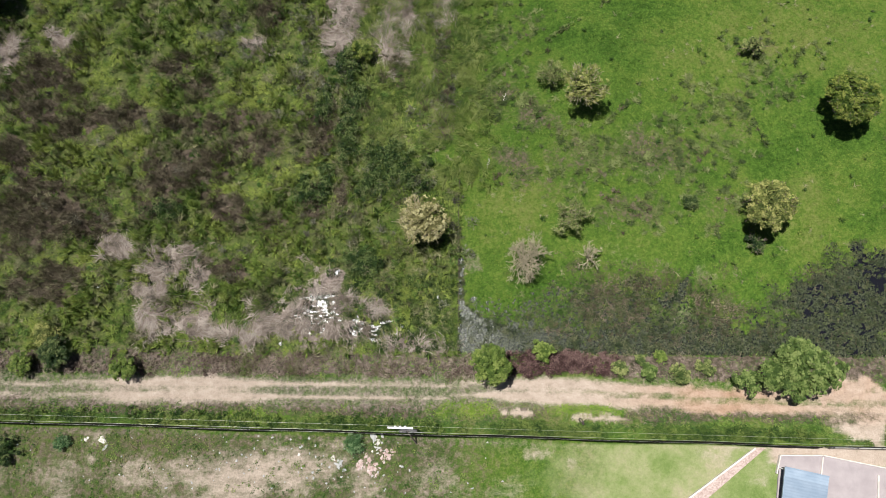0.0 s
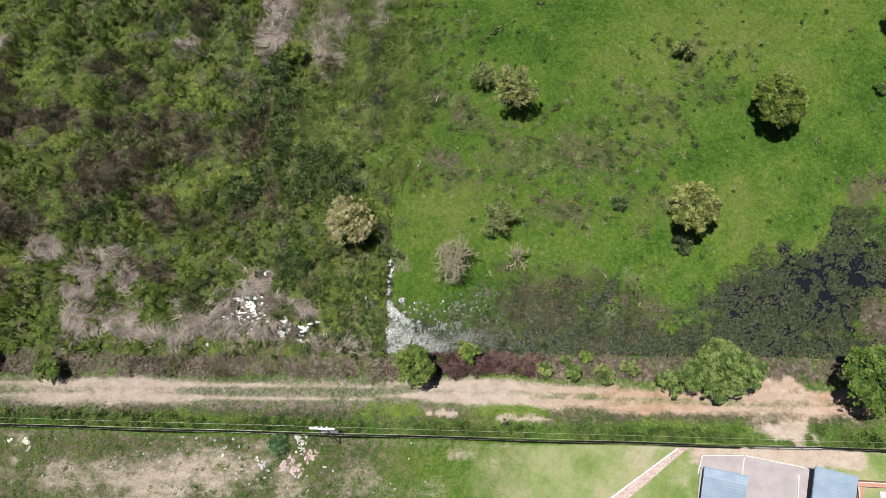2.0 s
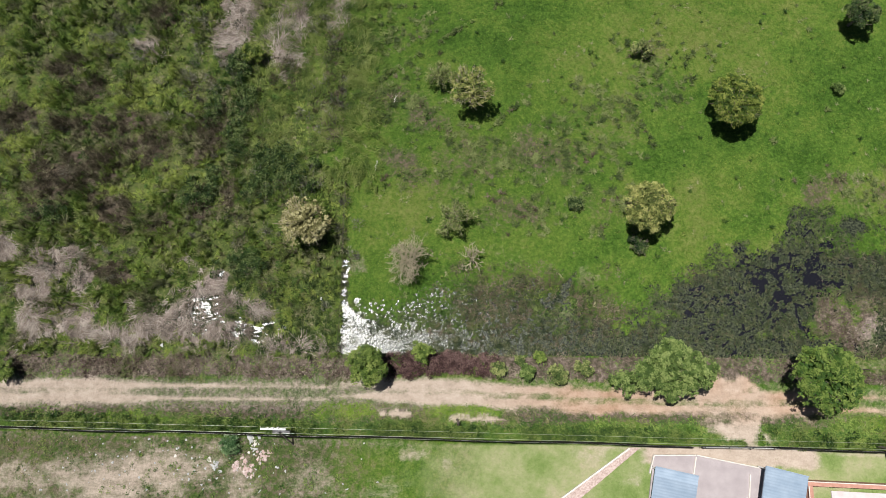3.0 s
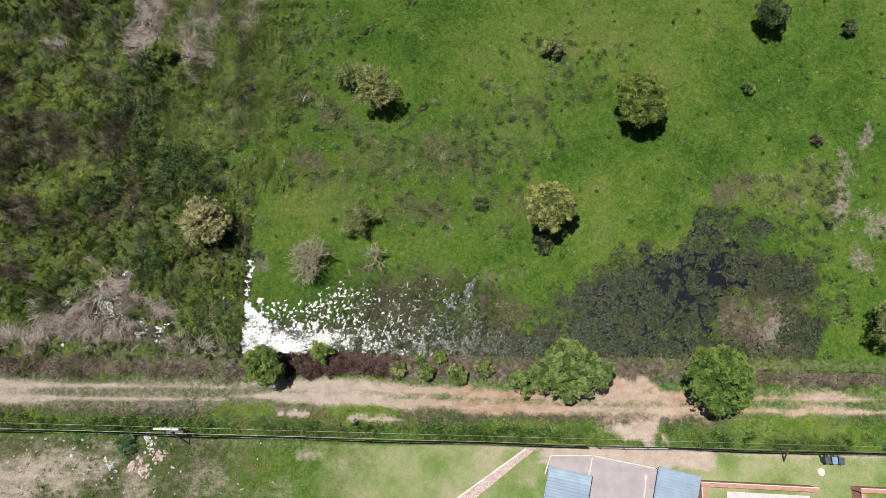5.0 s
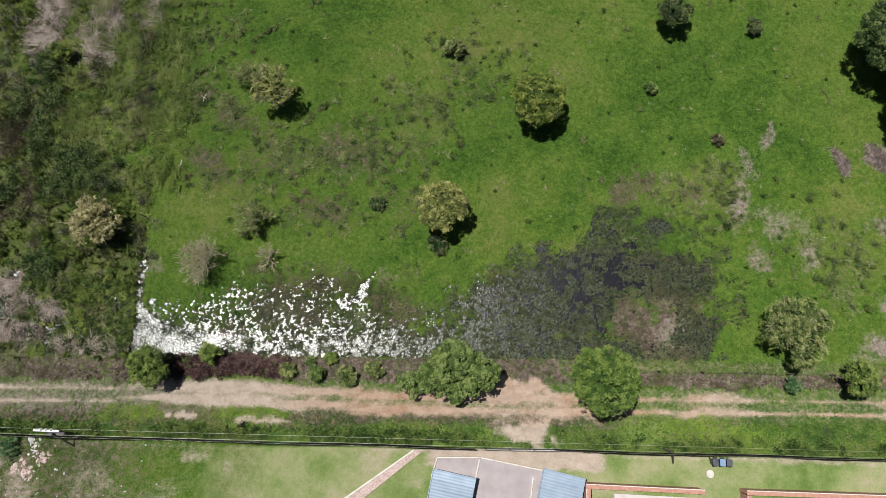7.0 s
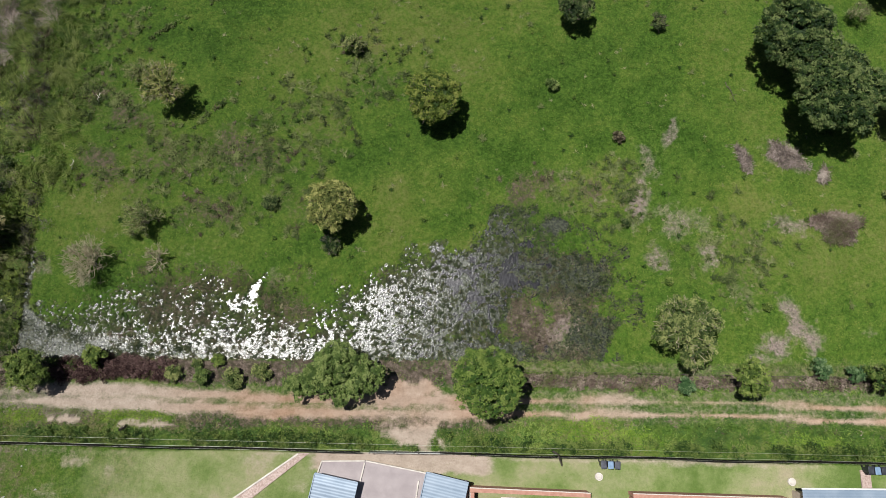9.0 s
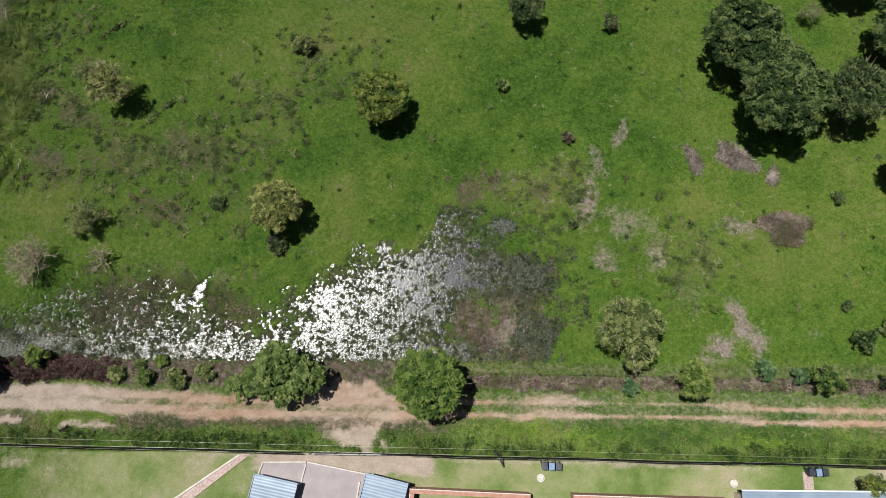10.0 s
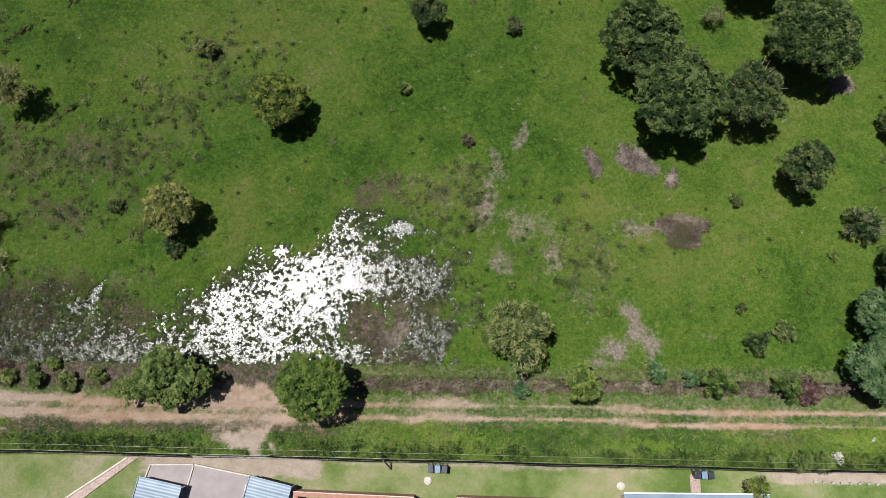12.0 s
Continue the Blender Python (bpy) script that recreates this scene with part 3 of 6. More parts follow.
def box(bm, cx, cy, cz, sx, sy, sz, turn=0.0, bevel=0.0):
    m = Matrix.Translation((cx, cy, cz)) @ Matrix.Rotation(radians(turn), 4, "Z") @ Matrix.Diagonal((sx, sy, sz, 1))
    made = bmesh.ops.create_cube(bm, size=1.0, matrix=m)
    if bevel:
        edges = list({e for v in made["verts"] for e in v.link_edges})
        bmesh.ops.bevel(bm, geom=edges, offset=bevel, segments=2, affect="EDGES", profile=0.6)
    return bm


def boxed(*args, **kw):
    return box(bmesh.new(), *args, **kw)


def tubes(segments, sides=5):
    """Tapered tubes: rows of p0, p1, r0, r1, as arrays of vertices and quads."""
    seg = np.asarray([[*a, *b, c, d] for a, b, c, d in segments], float)
    p0, p1, r0, r1 = seg[:, :3], seg[:, 3:6], seg[:, 6], seg[:, 7]
    ax = p1 - p0
    ax /= np.linalg.norm(ax, axis=1, keepdims=True) + 1e-9
    ref = np.where(np.abs(ax[:, 2:3]) > 0.9, [[1.0, 0, 0]], [[0, 0, 1.0]])
    u = np.cross(ax, ref)
    u /= np.linalg.norm(u, axis=1, keepdims=True) + 1e-9
    w = np.cross(ax, u)
    ang = np.linspace(0, 2 * np.pi, sides, endpoint=False)
    ring = u[:, None] * np.cos(ang)[None, :, None] + w[:, None] * np.sin(ang)[None, :, None]
    v = np.concatenate([p0[:, None] + ring * r0[:, None, None], p1[:, None] + ring * r1[:, None, None]], axis=1)
    base = (np.arange(len(seg)) * 2 * sides)[:, None, None]
    k = np.arange(sides)
    quad = np.stack([k, (k + 1) % sides, (k + 1) % sides + sides, k + sides], axis=1)[None]
    return v.reshape(-1, 3), (base + quad).reshape(-1, 4)


def leaves(rng, centres, size, upright=0.35, aspect=0.55):
    """Pointed leaves: one bent diamond of two triangles a centre, turned at random but mostly face up."""
    n = len(centres)
    size = np.broadcast_to(size, n)[:, None] * rng.uniform(0.6, 1.4, (n, 1))
    az = rng.uniform(0, 2 * np.pi, n)
    tilt = rng.normal(0, upright, n)
    d = np.stack([np.cos(az) * np.cos(tilt), np.sin(az) * np.cos(tilt), np.sin(tilt)], 1)
    side = np.stack([-np.sin(az), np.cos(az), rng.normal(0, upright, n)], 1)
    a, b = centres - d * size * 0.5, centres + d * size * 0.5
    droop = np.zeros((n, 3))
    droop[:, 2] = size[:, 0] * 0.12
    c, e = centres + side * size * aspect * 0.5 + droop, centres - side * size * aspect * 0.5 + droop
    v = np.stack([a, c, b, e], 1).reshape(-1, 3)
    i = np.arange(n) * 4
    f = np.concatenate([np.stack([i, i + 1, i + 2], 1), np.stack([i, i + 2, i + 3], 1)])
    return v, f


def blades(rng, base, length, width, flat=0.6, wind=(0.0, 0.0), az=None, straight=False):
    """Narrow grass blades: bent strips, or straight spikes of one triangle."""
    n = len(base)
    length = np.broadcast_to(length, n) * rng.uniform(0.6, 1.3, n)
    az = rng.uniform(0, 2 * np.pi, n) if az is None else az
    el = np.clip(rng.normal(1 - flat, 0.25, n), 0.03, 1.2)
    d = np.stack([np.cos(az) * np.cos(el) + wind[0], np.sin(az) * np.cos(el) + wind[1], np.sin(el)], 1)
    side = np.stack([-np.sin(az), np.cos(az), np.zeros(n)], 1) * np.broadcast_to(width, n)[:, None] * 0.5
    if straight:
        v = np.stack([base - side, base + side, base + d * length[:, None]], 1).reshape(-1, 3)
        return v, np.arange(n * 3).reshape(-1, 3)
    mid = base + d * length[:, None] * 0.55
    mid[:, 2] += length * 0.08
    tip = base + d * length[:, None]
    v = np.stack([base - side, base + side, mid + side * 0.7, mid - side * 0.7, tip], 1).reshape(-1, 3)
    i = np.arange(n) * 5
    f = np.concatenate([np.stack([i, i + 1, i + 2], 1), np.stack([i, i + 2, i + 3], 1), np.stack([i + 3, i + 2, i + 4], 1)])
    return v, f


def scatter(rng, n, x0, x1, y0, y1, density):
    """Random points of a rectangle, kept as often as density(x, y) says."""
    x, y = rng.uniform(x0, x1, n), rng.uniform(y0, y1, n)
    keep = rng.random(n) < density(x, y)
    return x[keep], y[keep]


# ---- the ground ----
def build_ground():
    fx = np.concatenate([np.arange(-58, -1, 0.4), np.arange(-1, 57, 0.105), np.arange(57, 112.01, 0.45)])
    fy = np.concatenate([np.arange(-18, 1.8, 0.4), np.arange(1.8, 12, 0.105), np.arange(12, 20, 0.15), np.arange(20, 52.01, 0.5)])
    far = np.array([70.0, 100, 160, 300, 600, 1200, 2500])
    xs = np.concatenate([-58 - (far[::-1] - 62), fx, fx[-1] + (far - 62)])
    ys = np.concatenate([-18 - (far[::-1] - 62), fy, fy[-1] + (far - 62)])
    gx, gy = np.meshgrid(xs, ys)
    x, y = gx.ravel(), gy.ravel()
    v = np.stack([x, y, ground_z(x, y)], 1)
    nx, ny = len(xs), len(ys)
    i = (np.arange(ny - 1)[:, None] * nx + np.arange(nx - 1)[None]).ravel()
    f = np.stack([i, i + 1, i + 1 + nx, i + nx], 1)
    me = fast_mesh("ground", v, f)
    south = smooth(0.1, 0.5, wall_y(x) - y)
    rough = np.maximum(left_field(x, y), smooth(-2.6, -3.2, y) * (1 - south) * 0.45)
    rough = np.maximum(rough, band(x, y, -0.4, 2.2, 0.3, 55, 0.6) * 0.55)
    rough = np.maximum(rough, south * smooth(20, 2, x + 6 * (fbm(x, y, 4, 56) - 0.5)) * 0.4)
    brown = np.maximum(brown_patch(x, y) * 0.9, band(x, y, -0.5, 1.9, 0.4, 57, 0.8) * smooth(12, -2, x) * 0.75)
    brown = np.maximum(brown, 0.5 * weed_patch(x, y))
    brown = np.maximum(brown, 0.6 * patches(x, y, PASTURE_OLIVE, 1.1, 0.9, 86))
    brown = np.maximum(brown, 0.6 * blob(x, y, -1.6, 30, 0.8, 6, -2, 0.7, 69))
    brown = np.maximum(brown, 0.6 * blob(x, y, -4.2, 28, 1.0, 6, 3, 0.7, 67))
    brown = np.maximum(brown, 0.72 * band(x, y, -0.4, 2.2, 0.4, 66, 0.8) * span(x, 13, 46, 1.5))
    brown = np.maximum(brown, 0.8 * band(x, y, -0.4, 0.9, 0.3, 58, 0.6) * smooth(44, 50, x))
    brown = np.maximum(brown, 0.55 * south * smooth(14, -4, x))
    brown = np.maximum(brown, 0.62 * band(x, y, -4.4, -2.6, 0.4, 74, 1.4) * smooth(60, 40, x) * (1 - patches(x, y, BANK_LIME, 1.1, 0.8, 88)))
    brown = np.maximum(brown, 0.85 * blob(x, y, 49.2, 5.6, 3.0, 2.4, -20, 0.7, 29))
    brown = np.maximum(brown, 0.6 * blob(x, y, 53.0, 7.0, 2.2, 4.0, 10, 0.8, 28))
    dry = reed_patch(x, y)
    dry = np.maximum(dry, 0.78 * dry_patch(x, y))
    dirt = np.maximum(road_mask(x, y), rubble_ground(x, y))
    lawn = south * np.maximum(smooth(-2, 22, x + 10 * (fbm(x, y, 4, 56) - 0.5)), 0.25)
    red = np.clip(span(x, 18, 60, 8) + 1.1 * smooth(58, 70, x), 0, 1) * np.clip(fbm(x, y, 4, 59) * 1.5, 0, 1) * smooth(-4.6, -3.4, y)
    red = red * (y < 1.5)
    dry = np.maximum(dry, (0.42 + 0.2 * smooth(14, 4, x)) * band(x, y, -3.6, -0.2, 0.5, 60, 0.8))
    dry = np.maximum(dry, 0.36 * band(x, y, -0.4, 2.1, 0.4, 61, 0.8) * (smooth(12, 15, x) + 1.15 * smooth(3, 0, x)))
    dry = np.maximum(dry, (0.42 + 0.25 * span(x, 40, 76, 4)) * smooth(0.1, 0.4, wall_y(x) - y) * (1 - smooth(0.6, 1.7, wall_y(x) - y)))
    wet = smooth(0.2, 0.6, wetness(x, y))
    wet = np.maximum(wet, 0.75 * blob(x, y, 17, 7.4, 10.5, 3.8, 5, 0.7, 63))
    wet = np.maximum(wet * (1 - 0.5 * smooth(12, 14, y)), 0.42 * blob(x, y, 47.8, 16.0, 4.2, 3.6, 40, 0.8, 64))
    wet = np.maximum(wet, 0.45 * blob(x, y, 52, 7, 5.0, 4.4, 0, 0.8, 65))
    wet = wet * (1 - 0.75 * smooth(47, 50, x) * smooth(0.2, 0.5, dry_patch(x, y)))
    for name, cols in (("cover_a", (rough, brown, dry, dirt)), ("cover_b", (lawn, red, wet, pasture_tone(x, y)))):
        at = me.attributes.new(name, "FLOAT_COLOR", "POINT")
        at.data.foreach_set("color", np.stack(cols, 1).astype(np.float32).ravel())
    ob = put("ground", me, M_GROUND, smooth_faces=True)
    tagged(ob, "green pasture and rough grassland with bare earth track", "ground", "", "structure")


def build_water():
    xs, ys = np.arange(-19, 60.01, 0.2), np.arange(1.9, 20.0, 0.2)
    gx, gy = np.meshgrid(xs, ys)
    v = np.stack([gx.ravel(), gy.ravel(), np.full(gx.size, 0.0)], 1)
    nx, ny = len(xs), len(ys)
    i = (np.arange(ny - 1)[:, None] * nx + np.arange(nx - 1)[None]).ravel()
    me = fast_mesh("water", v, np.stack([i, i + 1, i + 1 + nx, i + nx], 1))
    depth = channels(v[:, 0], v[:, 1]) * 1.0
    me.attributes.new("depth", "FLOAT", "POINT").data.foreach_set("value", depth.astype(np.float32))
    ob = put("water", me, M_WATER, smooth_faces=True)
    tagged(ob, "shallow dark marsh water glinting in the sun", "water", "", "structure")


build_ground()
build_water()


# ---- trees and shrubs ----
def crown_sprays(rng, r, rz, zc, low, lobes, fill):
    """Centres and facings of leafy sprays over a crown of overlapping billows."""
    k = int(6 + 5.5 * r + 400 * max(0.0, 0.2 - lobes))
    turn, lift = np.arange(k) * 2.39996 + rng.normal(0, 0.25, k), np.linspace(max(low, -0.15), 0.97, k) + rng.normal(0, 0.06, k)
    lift = np.clip(lift, -0.3, 1)
    flat = np.sqrt(1 - lift ** 2)
    axis = np.stack([np.cos(turn) * flat, np.sin(turn) * flat, lift], 1)
    gap = rng.uniform(1 - 1.1 * lobes, 1.0 + 0.25 * lobes, k)
    ball = (0.22 + 0.68 * min(lobes, 0.3)) * rng.uniform(0.75, 1.2, k) / (1 + 0.05 * r)
    n = int((27 * r * r + 40) * fill)
    j = rng.integers(0, k, n)
    d = axis[j] * 0.9 + rng.normal(0, 0.8, (n, 3))
    d /= np.linalg.norm(d, axis=1, keepdims=True)
    c = (axis[j] * (gap[j] * (1 - ball[j] * 0.8))[:, None] + d * (ball[j] * rng.uniform(0.7, 1.05, n))[:, None]) * np.array([r, r, rz])
    c[:, 2] += zc
    return c, d


def spray_leaves(rng, c, d, per, radius):
    """Leaf centres in flat discs that face outwards and up."""
    n = len(c)
    up = d * 0.6 + np.array([0, 0, 0.9]) + rng.normal(0, 0.25, (n, 3))
    up /= np.linalg.norm(up, axis=1, keepdims=True)
    u = np.cross(up, rng.normal(0, 1, (n, 3)))
    u /= np.linalg.norm(u, axis=1, keepdims=True)
    w = np.cross(up, u)
    q, ang = np.sqrt(rng.random((n, per))) * radius * rng.uniform(0.6, 1.35, (n, 1)), rng.uniform(0, 6.283, (n, per))
    p = c[:, None] + u[:, None] * (q * np.cos(ang))[..., None] + w[:, None] * (q * np.sin(ang))[..., None]
    p[..., 2] -= q * q / radius * 0.35
    tint = (rng.normal(0.5, 0.3, (n, 1)) + rng.normal(0, 0.08, (n, per))).ravel()
    return p.reshape(-1, 3), tint


def plant(name, x, y, r, h, material, label, category, clumps=70, per=34, leaf=0.2, low=-0.3, base=0.42, bark=None, seed=1, upright=0.4, lobes=0.28, sprig=0, group=""):
    """A tree or shrub: tapered trunk, limbs and a crown of leafy sprays."""
    rng = np.random.default_rng(seed)
    bark = bark or M_BARK
    ob = thing(name, x, y, label, category, group)
    rz = h * (1 - base) * 0.5
    zc = h - rz * 0.95
    fill = min(1.8, clumps * per / (420.0 * max(r, 0.8) ** 1.1)) if r > 1.5 else 1.0
    c, d = crown_sprays(rng, r, rz, zc, low, lobes, fill)
    size = 0.17 + 0.035 * r
    pts, tint = spray_leaves(rng, c, d, 17, size)
    # Oversized inner leaves: they block light, and a dark tint paints the inner shade
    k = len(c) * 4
    shade_core = c[rng.integers(0, len(c), k)] - np.array([0, 0, zc])
    shade_core = shade_core * rng.uniform(0.2, 0.8, (k, 1)) + np.array([0, 0, zc])
    pts, tint = np.concatenate([pts, shade_core]), np.concatenate([tint, np.full(k, 0.2)])
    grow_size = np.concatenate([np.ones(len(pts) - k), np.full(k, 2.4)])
    keep = pts[:, 2] > 0.06
    pts, tint, grow_size = pts[keep], tint[keep], grow_size[keep]
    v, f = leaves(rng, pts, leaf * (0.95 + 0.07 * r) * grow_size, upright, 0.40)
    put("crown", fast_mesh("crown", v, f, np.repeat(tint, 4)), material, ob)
    tr = 0.03 * h + 0.02 * r
    top = np.array([rng.normal(0, 0.1), rng.normal(0, 0.1), h * base * 0.9 + 0.1])
    mid = top * 0.5 + np.array([rng.normal(0, 0.05), rng.normal(0, 0.05), 0])
    v, f = tubes([((0, 0, -0.15), mid, tr * 1.3, tr), (mid, top, tr, tr * 0.85)], 8)
    put("trunk", fast_mesh("trunk", v, f), bark, ob)
    seg = []
    for j in rng.choice(len(c), min(len(c), 16 + sprig * 2), replace=False):
        m = top + (c[j] - top) * 0.5 + rng.normal(0, 0.08 * r, 3)
        seg += [(top, m, tr * 0.45, tr * 0.25), (m, c[j], tr * 0.25, tr * 0.1)]
        for _ in range(3 if sprig else 1):
            seg.append((m, m + (c[j] - m) * 0.9 + rng.normal(0, 0.14 * r, 3), tr * 0.18, tr * 0.06))
        if sprig:
            for _ in range(4):
                out = (c[j] - top) / np.linalg.norm(c[j] - top)
                seg.append((c[j] - out * 0.15, c[j] + out * 0.12 + rng.normal(0, 0.2, 3), 0.022, 0.010))
    v, f = tubes(seg, 4)
    put("limb", fast_mesh("limb", v, f), M_DEAD if sprig >= 8 else bark, ob)
    return ob


def bare_tree(name, x, y, r, h, label, seed=1, limbs=13, material=None, leafy=0, leaf_mat=None, forks=4):
    """A leafless tree: limbs that fork three times."""
    rng = np.random.default_rng(seed)
    ob = thing(name, x, y, label, "tree")
    seg, tips = [], []
    top = np.array([0, 0, h * 0.22])

    def grow(p, d, length, rad, level):
        bend = d + rng.normal(0, 0.13, 3)
        q = p + bend / np.linalg.norm(bend) * length * 0.5
        bend = d + rng.normal(0, 0.16, 3) + np.array([0, 0, 0.12])
        e = q + bend / np.linalg.norm(bend) * length * 0.5
        seg.append((p, q, rad, rad * 0.82))
        seg.append((q, e, rad * 0.82, rad * 0.62))
        if level == 0:
            tips.append(e)
            return
        for k in range(rng.integers(2, 4)):
            nd = bend / np.linalg.norm(bend) + rng.normal(0, 0.5, 3)
            grow(e if k else q + (e - q) * rng.uniform(0.3, 1), nd / np.linalg.norm(nd), length * rng.uniform(0.6, 0.85), rad * 0.68, level - 1)

    for k in range(limbs):
        az, el = 2 * math.pi * (k + rng.uniform(-0.3, 0.3)) / limbs, rng.uniform(0.3, 1.35)
        seg.clear()
        grow(top, np.array([math.cos(az) * math.cos(el), math.sin(az) * math.cos(el), math.sin(el) * h / r * 0.6]), r * (0.38 if forks < 5 else 0.36), 0.05 + 0.004 * r, forks)
        v, f = tubes(seg, 4)
        put("branch", fast_mesh("branch", v, f), material or M_DEAD, ob)
    v, f = tubes([((0, 0, -0.15), top, 0.05 * h + 0.06, 0.04 * h + 0.05)], 8)
    put("trunk", fast_mesh("trunk", v, f), material or M_DEAD, ob)
    if leafy:
        tips = np.array(tips)
        pts = np.repeat(tips, leafy, 0) + rng.normal(0, 0.12, (len(tips) * leafy, 3))
        v, f = leaves(rng, pts, 0.13, 0.5)
        put("foliage", fast_mesh("foliage", v, f, np.repeat(rng.uniform(0.1, 0.9, len(pts)), 4)), leaf_mat, ob)
    return ob


L_ACACIA = foliage("leaf_acacia", (0.030, 0.066, 0.012), (0.076, 0.124, 0.022), (0.152, 0.202, 0.046), 0.55, 0.2, 1.2)
L_BRIGHT = foliage("leaf_bright", (0.046, 0.080, 0.015), (0.102, 0.148, 0.028), (0.19, 0.235, 0.06), 0.55, 0.25, 1.2)
L_GREY = foliage("leaf_grey_green", (0.042, 0.074, 0.017), (0.100, 0.146, 0.036), (0.19, 0.238, 0.076), 0.55, 0.15, 1.2)
L_BLUE = foliage("leaf_blue_green", (0.03, 0.072, 0.025), (0.072, 0.13, 0.047), (0.155, 0.22, 0.105), 0.5, 0.15, 1.2)
L_OLIVE = foliage("leaf_olive", (0.026, 0.052, 0.008), (0.088, 0.125, 0.018), (0.20, 0.225, 0.05), 0.5, 0.15, 1.2)
L_GROVE = foliage("leaf_grove", (0.010, 0.026, 0.007), (0.034, 0.062, 0.014), (0.13, 0.165, 0.055), 0.5, 0.1, 1.2)
L_DARK = foliage("leaf_dark", (0.011, 0.027, 0.008), (0.036, 0.062, 0.016), (0.12, 0.148, 0.052), 0.5, 0.12, 1.2)
L_DEEP = foliage("leaf_deep_green", (0.016, 0.042, 0.008), (0.055, 0.095, 0.018), (0.14, 0.18, 0.045), 0.5, 0.12, 1.2)
L_SAGE = foliage("leaf_sage", (0.035, 0.06, 0.016), (0.115, 0.145, 0.042), (0.25, 0.27, 0.10), 0.55, 0.12, 1.2)
L_PALE = foliage("leaf_withered", (0.3, 0.29, 0.25), (0.5, 0.49, 0.44), (0.7, 0.69, 0.63), 0.7, 0.1, 1.2)
L_YELLOW = foliage("leaf_yellow", (0.06, 0.08, 0.02), (0.155, 0.172, 0.045), (0.32, 0.32, 0.11), 0.6, 0.15, 1.2)
L_BEIGE = foliage("leaf_beige", (0.10, 0.095, 0.035), (0.235, 0.215, 0.095), (0.41, 0.385, 0.20), 0.7, 0.1, 1.2)

# pasture trees
plant("tree", -4.0, 14.5, 2.5, 4.0, L_BEIGE, "pale beige flowering tree among rank green weeds", "tree", 60, 22, 0.17, seed=11, sprig=14, lobes=0.3, low=-0.1)
bare_tree("bare_tree", 6.1, 11.1, 2.75, 3.2, "leafless pale brown tree with a dense round branch crown", 12, 20, forks=5)
bare_tree("bare_tree", 12.5, 11.6, 1.7, 2.0, "small leafless grey sapling on wet grass", 13, 9)
bare_tree("tree", 10.8, 15.4, 2.15, 2.6, "low grey-green half-bare tree on the pasture", 14, 12, M_DEAD, 7, L_SAGE)
bare_tree("tree", 9.1, 31.1, 1.7, 2.6, "grey half-bare tree beside a yellowing tree", 15, 9, M_DEAD, 6, L_SAGE)
plant("tree", 12.2, 28.8, 2.3, 4.2, L_YELLOW, "yellow-green sparse tree with bare twigs on the pasture", "tree", 44, 20, 0.16, seed=16, sprig=18, lobes=0.4, low=-0.1)
plant("tree", 39.2, 27.8, 2.75, 4.3, L_OLIVE, "dense olive-green round tree on the pasture", "tree", 110, 44, 0.2, seed=17, sprig=3, lobes=0.08)
plant("tree", 29.6, 16.5, 2.5, 4.4, L_YELLOW, "yellow-olive round tree on the pasture", "tree", 85, 30, 0.19, seed=18, sprig=6, lobes=0.15)
plant("shrub", 29.2, 13.3, 1.0, 1.0, L_DARK, "dark green low shrub beside an olive tree", "shrub", 22, 16, 0.15, seed=19, base=0.1, sprig=4)
plant("shrub", 30.8, 34.7, 1.15, 1.7, L_SAGE, "dark scruffy shrub with a bare stem", "shrub", 26, 20, 0.16, seed=20, base=0.15, sprig=5, lobes=0.4)
plant("tree", 53.9, 38.3, 1.95, 3.4, L_DARK, "dark green small tree on the pasture", "tree", 50, 30, 0.18, seed=21, sprig=6, lobes=0.35)
plant("shrub", 63.1, 37.8, 0.95, 1.3, L_DARK, "spiky dark green shrub on the pasture", "shrub", 18, 16, 0.18, seed=22, base=0.1, sprig=4, lobes=0.5)
plant("tree", 62.7, 5.2, 3.25, 4.6, L_SAGE, "olive half-bare tree with pale twigs at the marsh edge", "tree", 75, 26, 0.18, seed=23, sprig=18, lobes=0.35)
plant("tree", 75.4, 34.4, 4.1, 6.2, L_GROVE, "dark olive broad tree in a grove", "tree", 130, 44, 0.22, seed=24, group="grove of dark trees")
plant("tree", 78.4, 28.2, 4.6, 6.6, L_GROVE, "dark olive spreading tree in a grove", "tree", 150, 44, 0.22, seed=25, group="grove of dark trees")
plant("tree", 86.3, 28.6, 3.3, 5.2, L_DARK, "grey-brown thin-leaved tree beside a dark grove", "tree", 80, 32, 0.19, seed=26, sprig=8, group="grove of dark trees")
plant("tree", 92.6, 34.6, 4.7, 6.2, L_GROVE, "dark green wide tree in a grove", "tree", 170, 44, 0.22, seed=27, lobes=0.3, group="grove of dark trees")
plant("tree", 88.6, 43.5, 4.0, 5.2, L_DARK, "dark green tree in a grove", "tree", 110, 40, 0.22, seed=28, group="grove of dark trees")
bare_tree("bare_shrub", 84.1, 38.9, 1.5, 2.0, "grey leafless bush between dark trees", 29, 8, M_DEAD, 3, M_WEED)
plant("tree", 90.8, 21.4, 2.5, 4.6, L_DARK, "dark green tree standing alone on grass", "tree", 70, 34, 0.2, seed=30, sprig=1, lobes=0.35)
plant("shrub", 96.7, 16.2, 2.0, 2.2, L_DARK, "grey-green straggling bush at a field edge", "shrub", 40, 22, 0.18, seed=31, base=0.15, sprig=14, lobes=0.4)
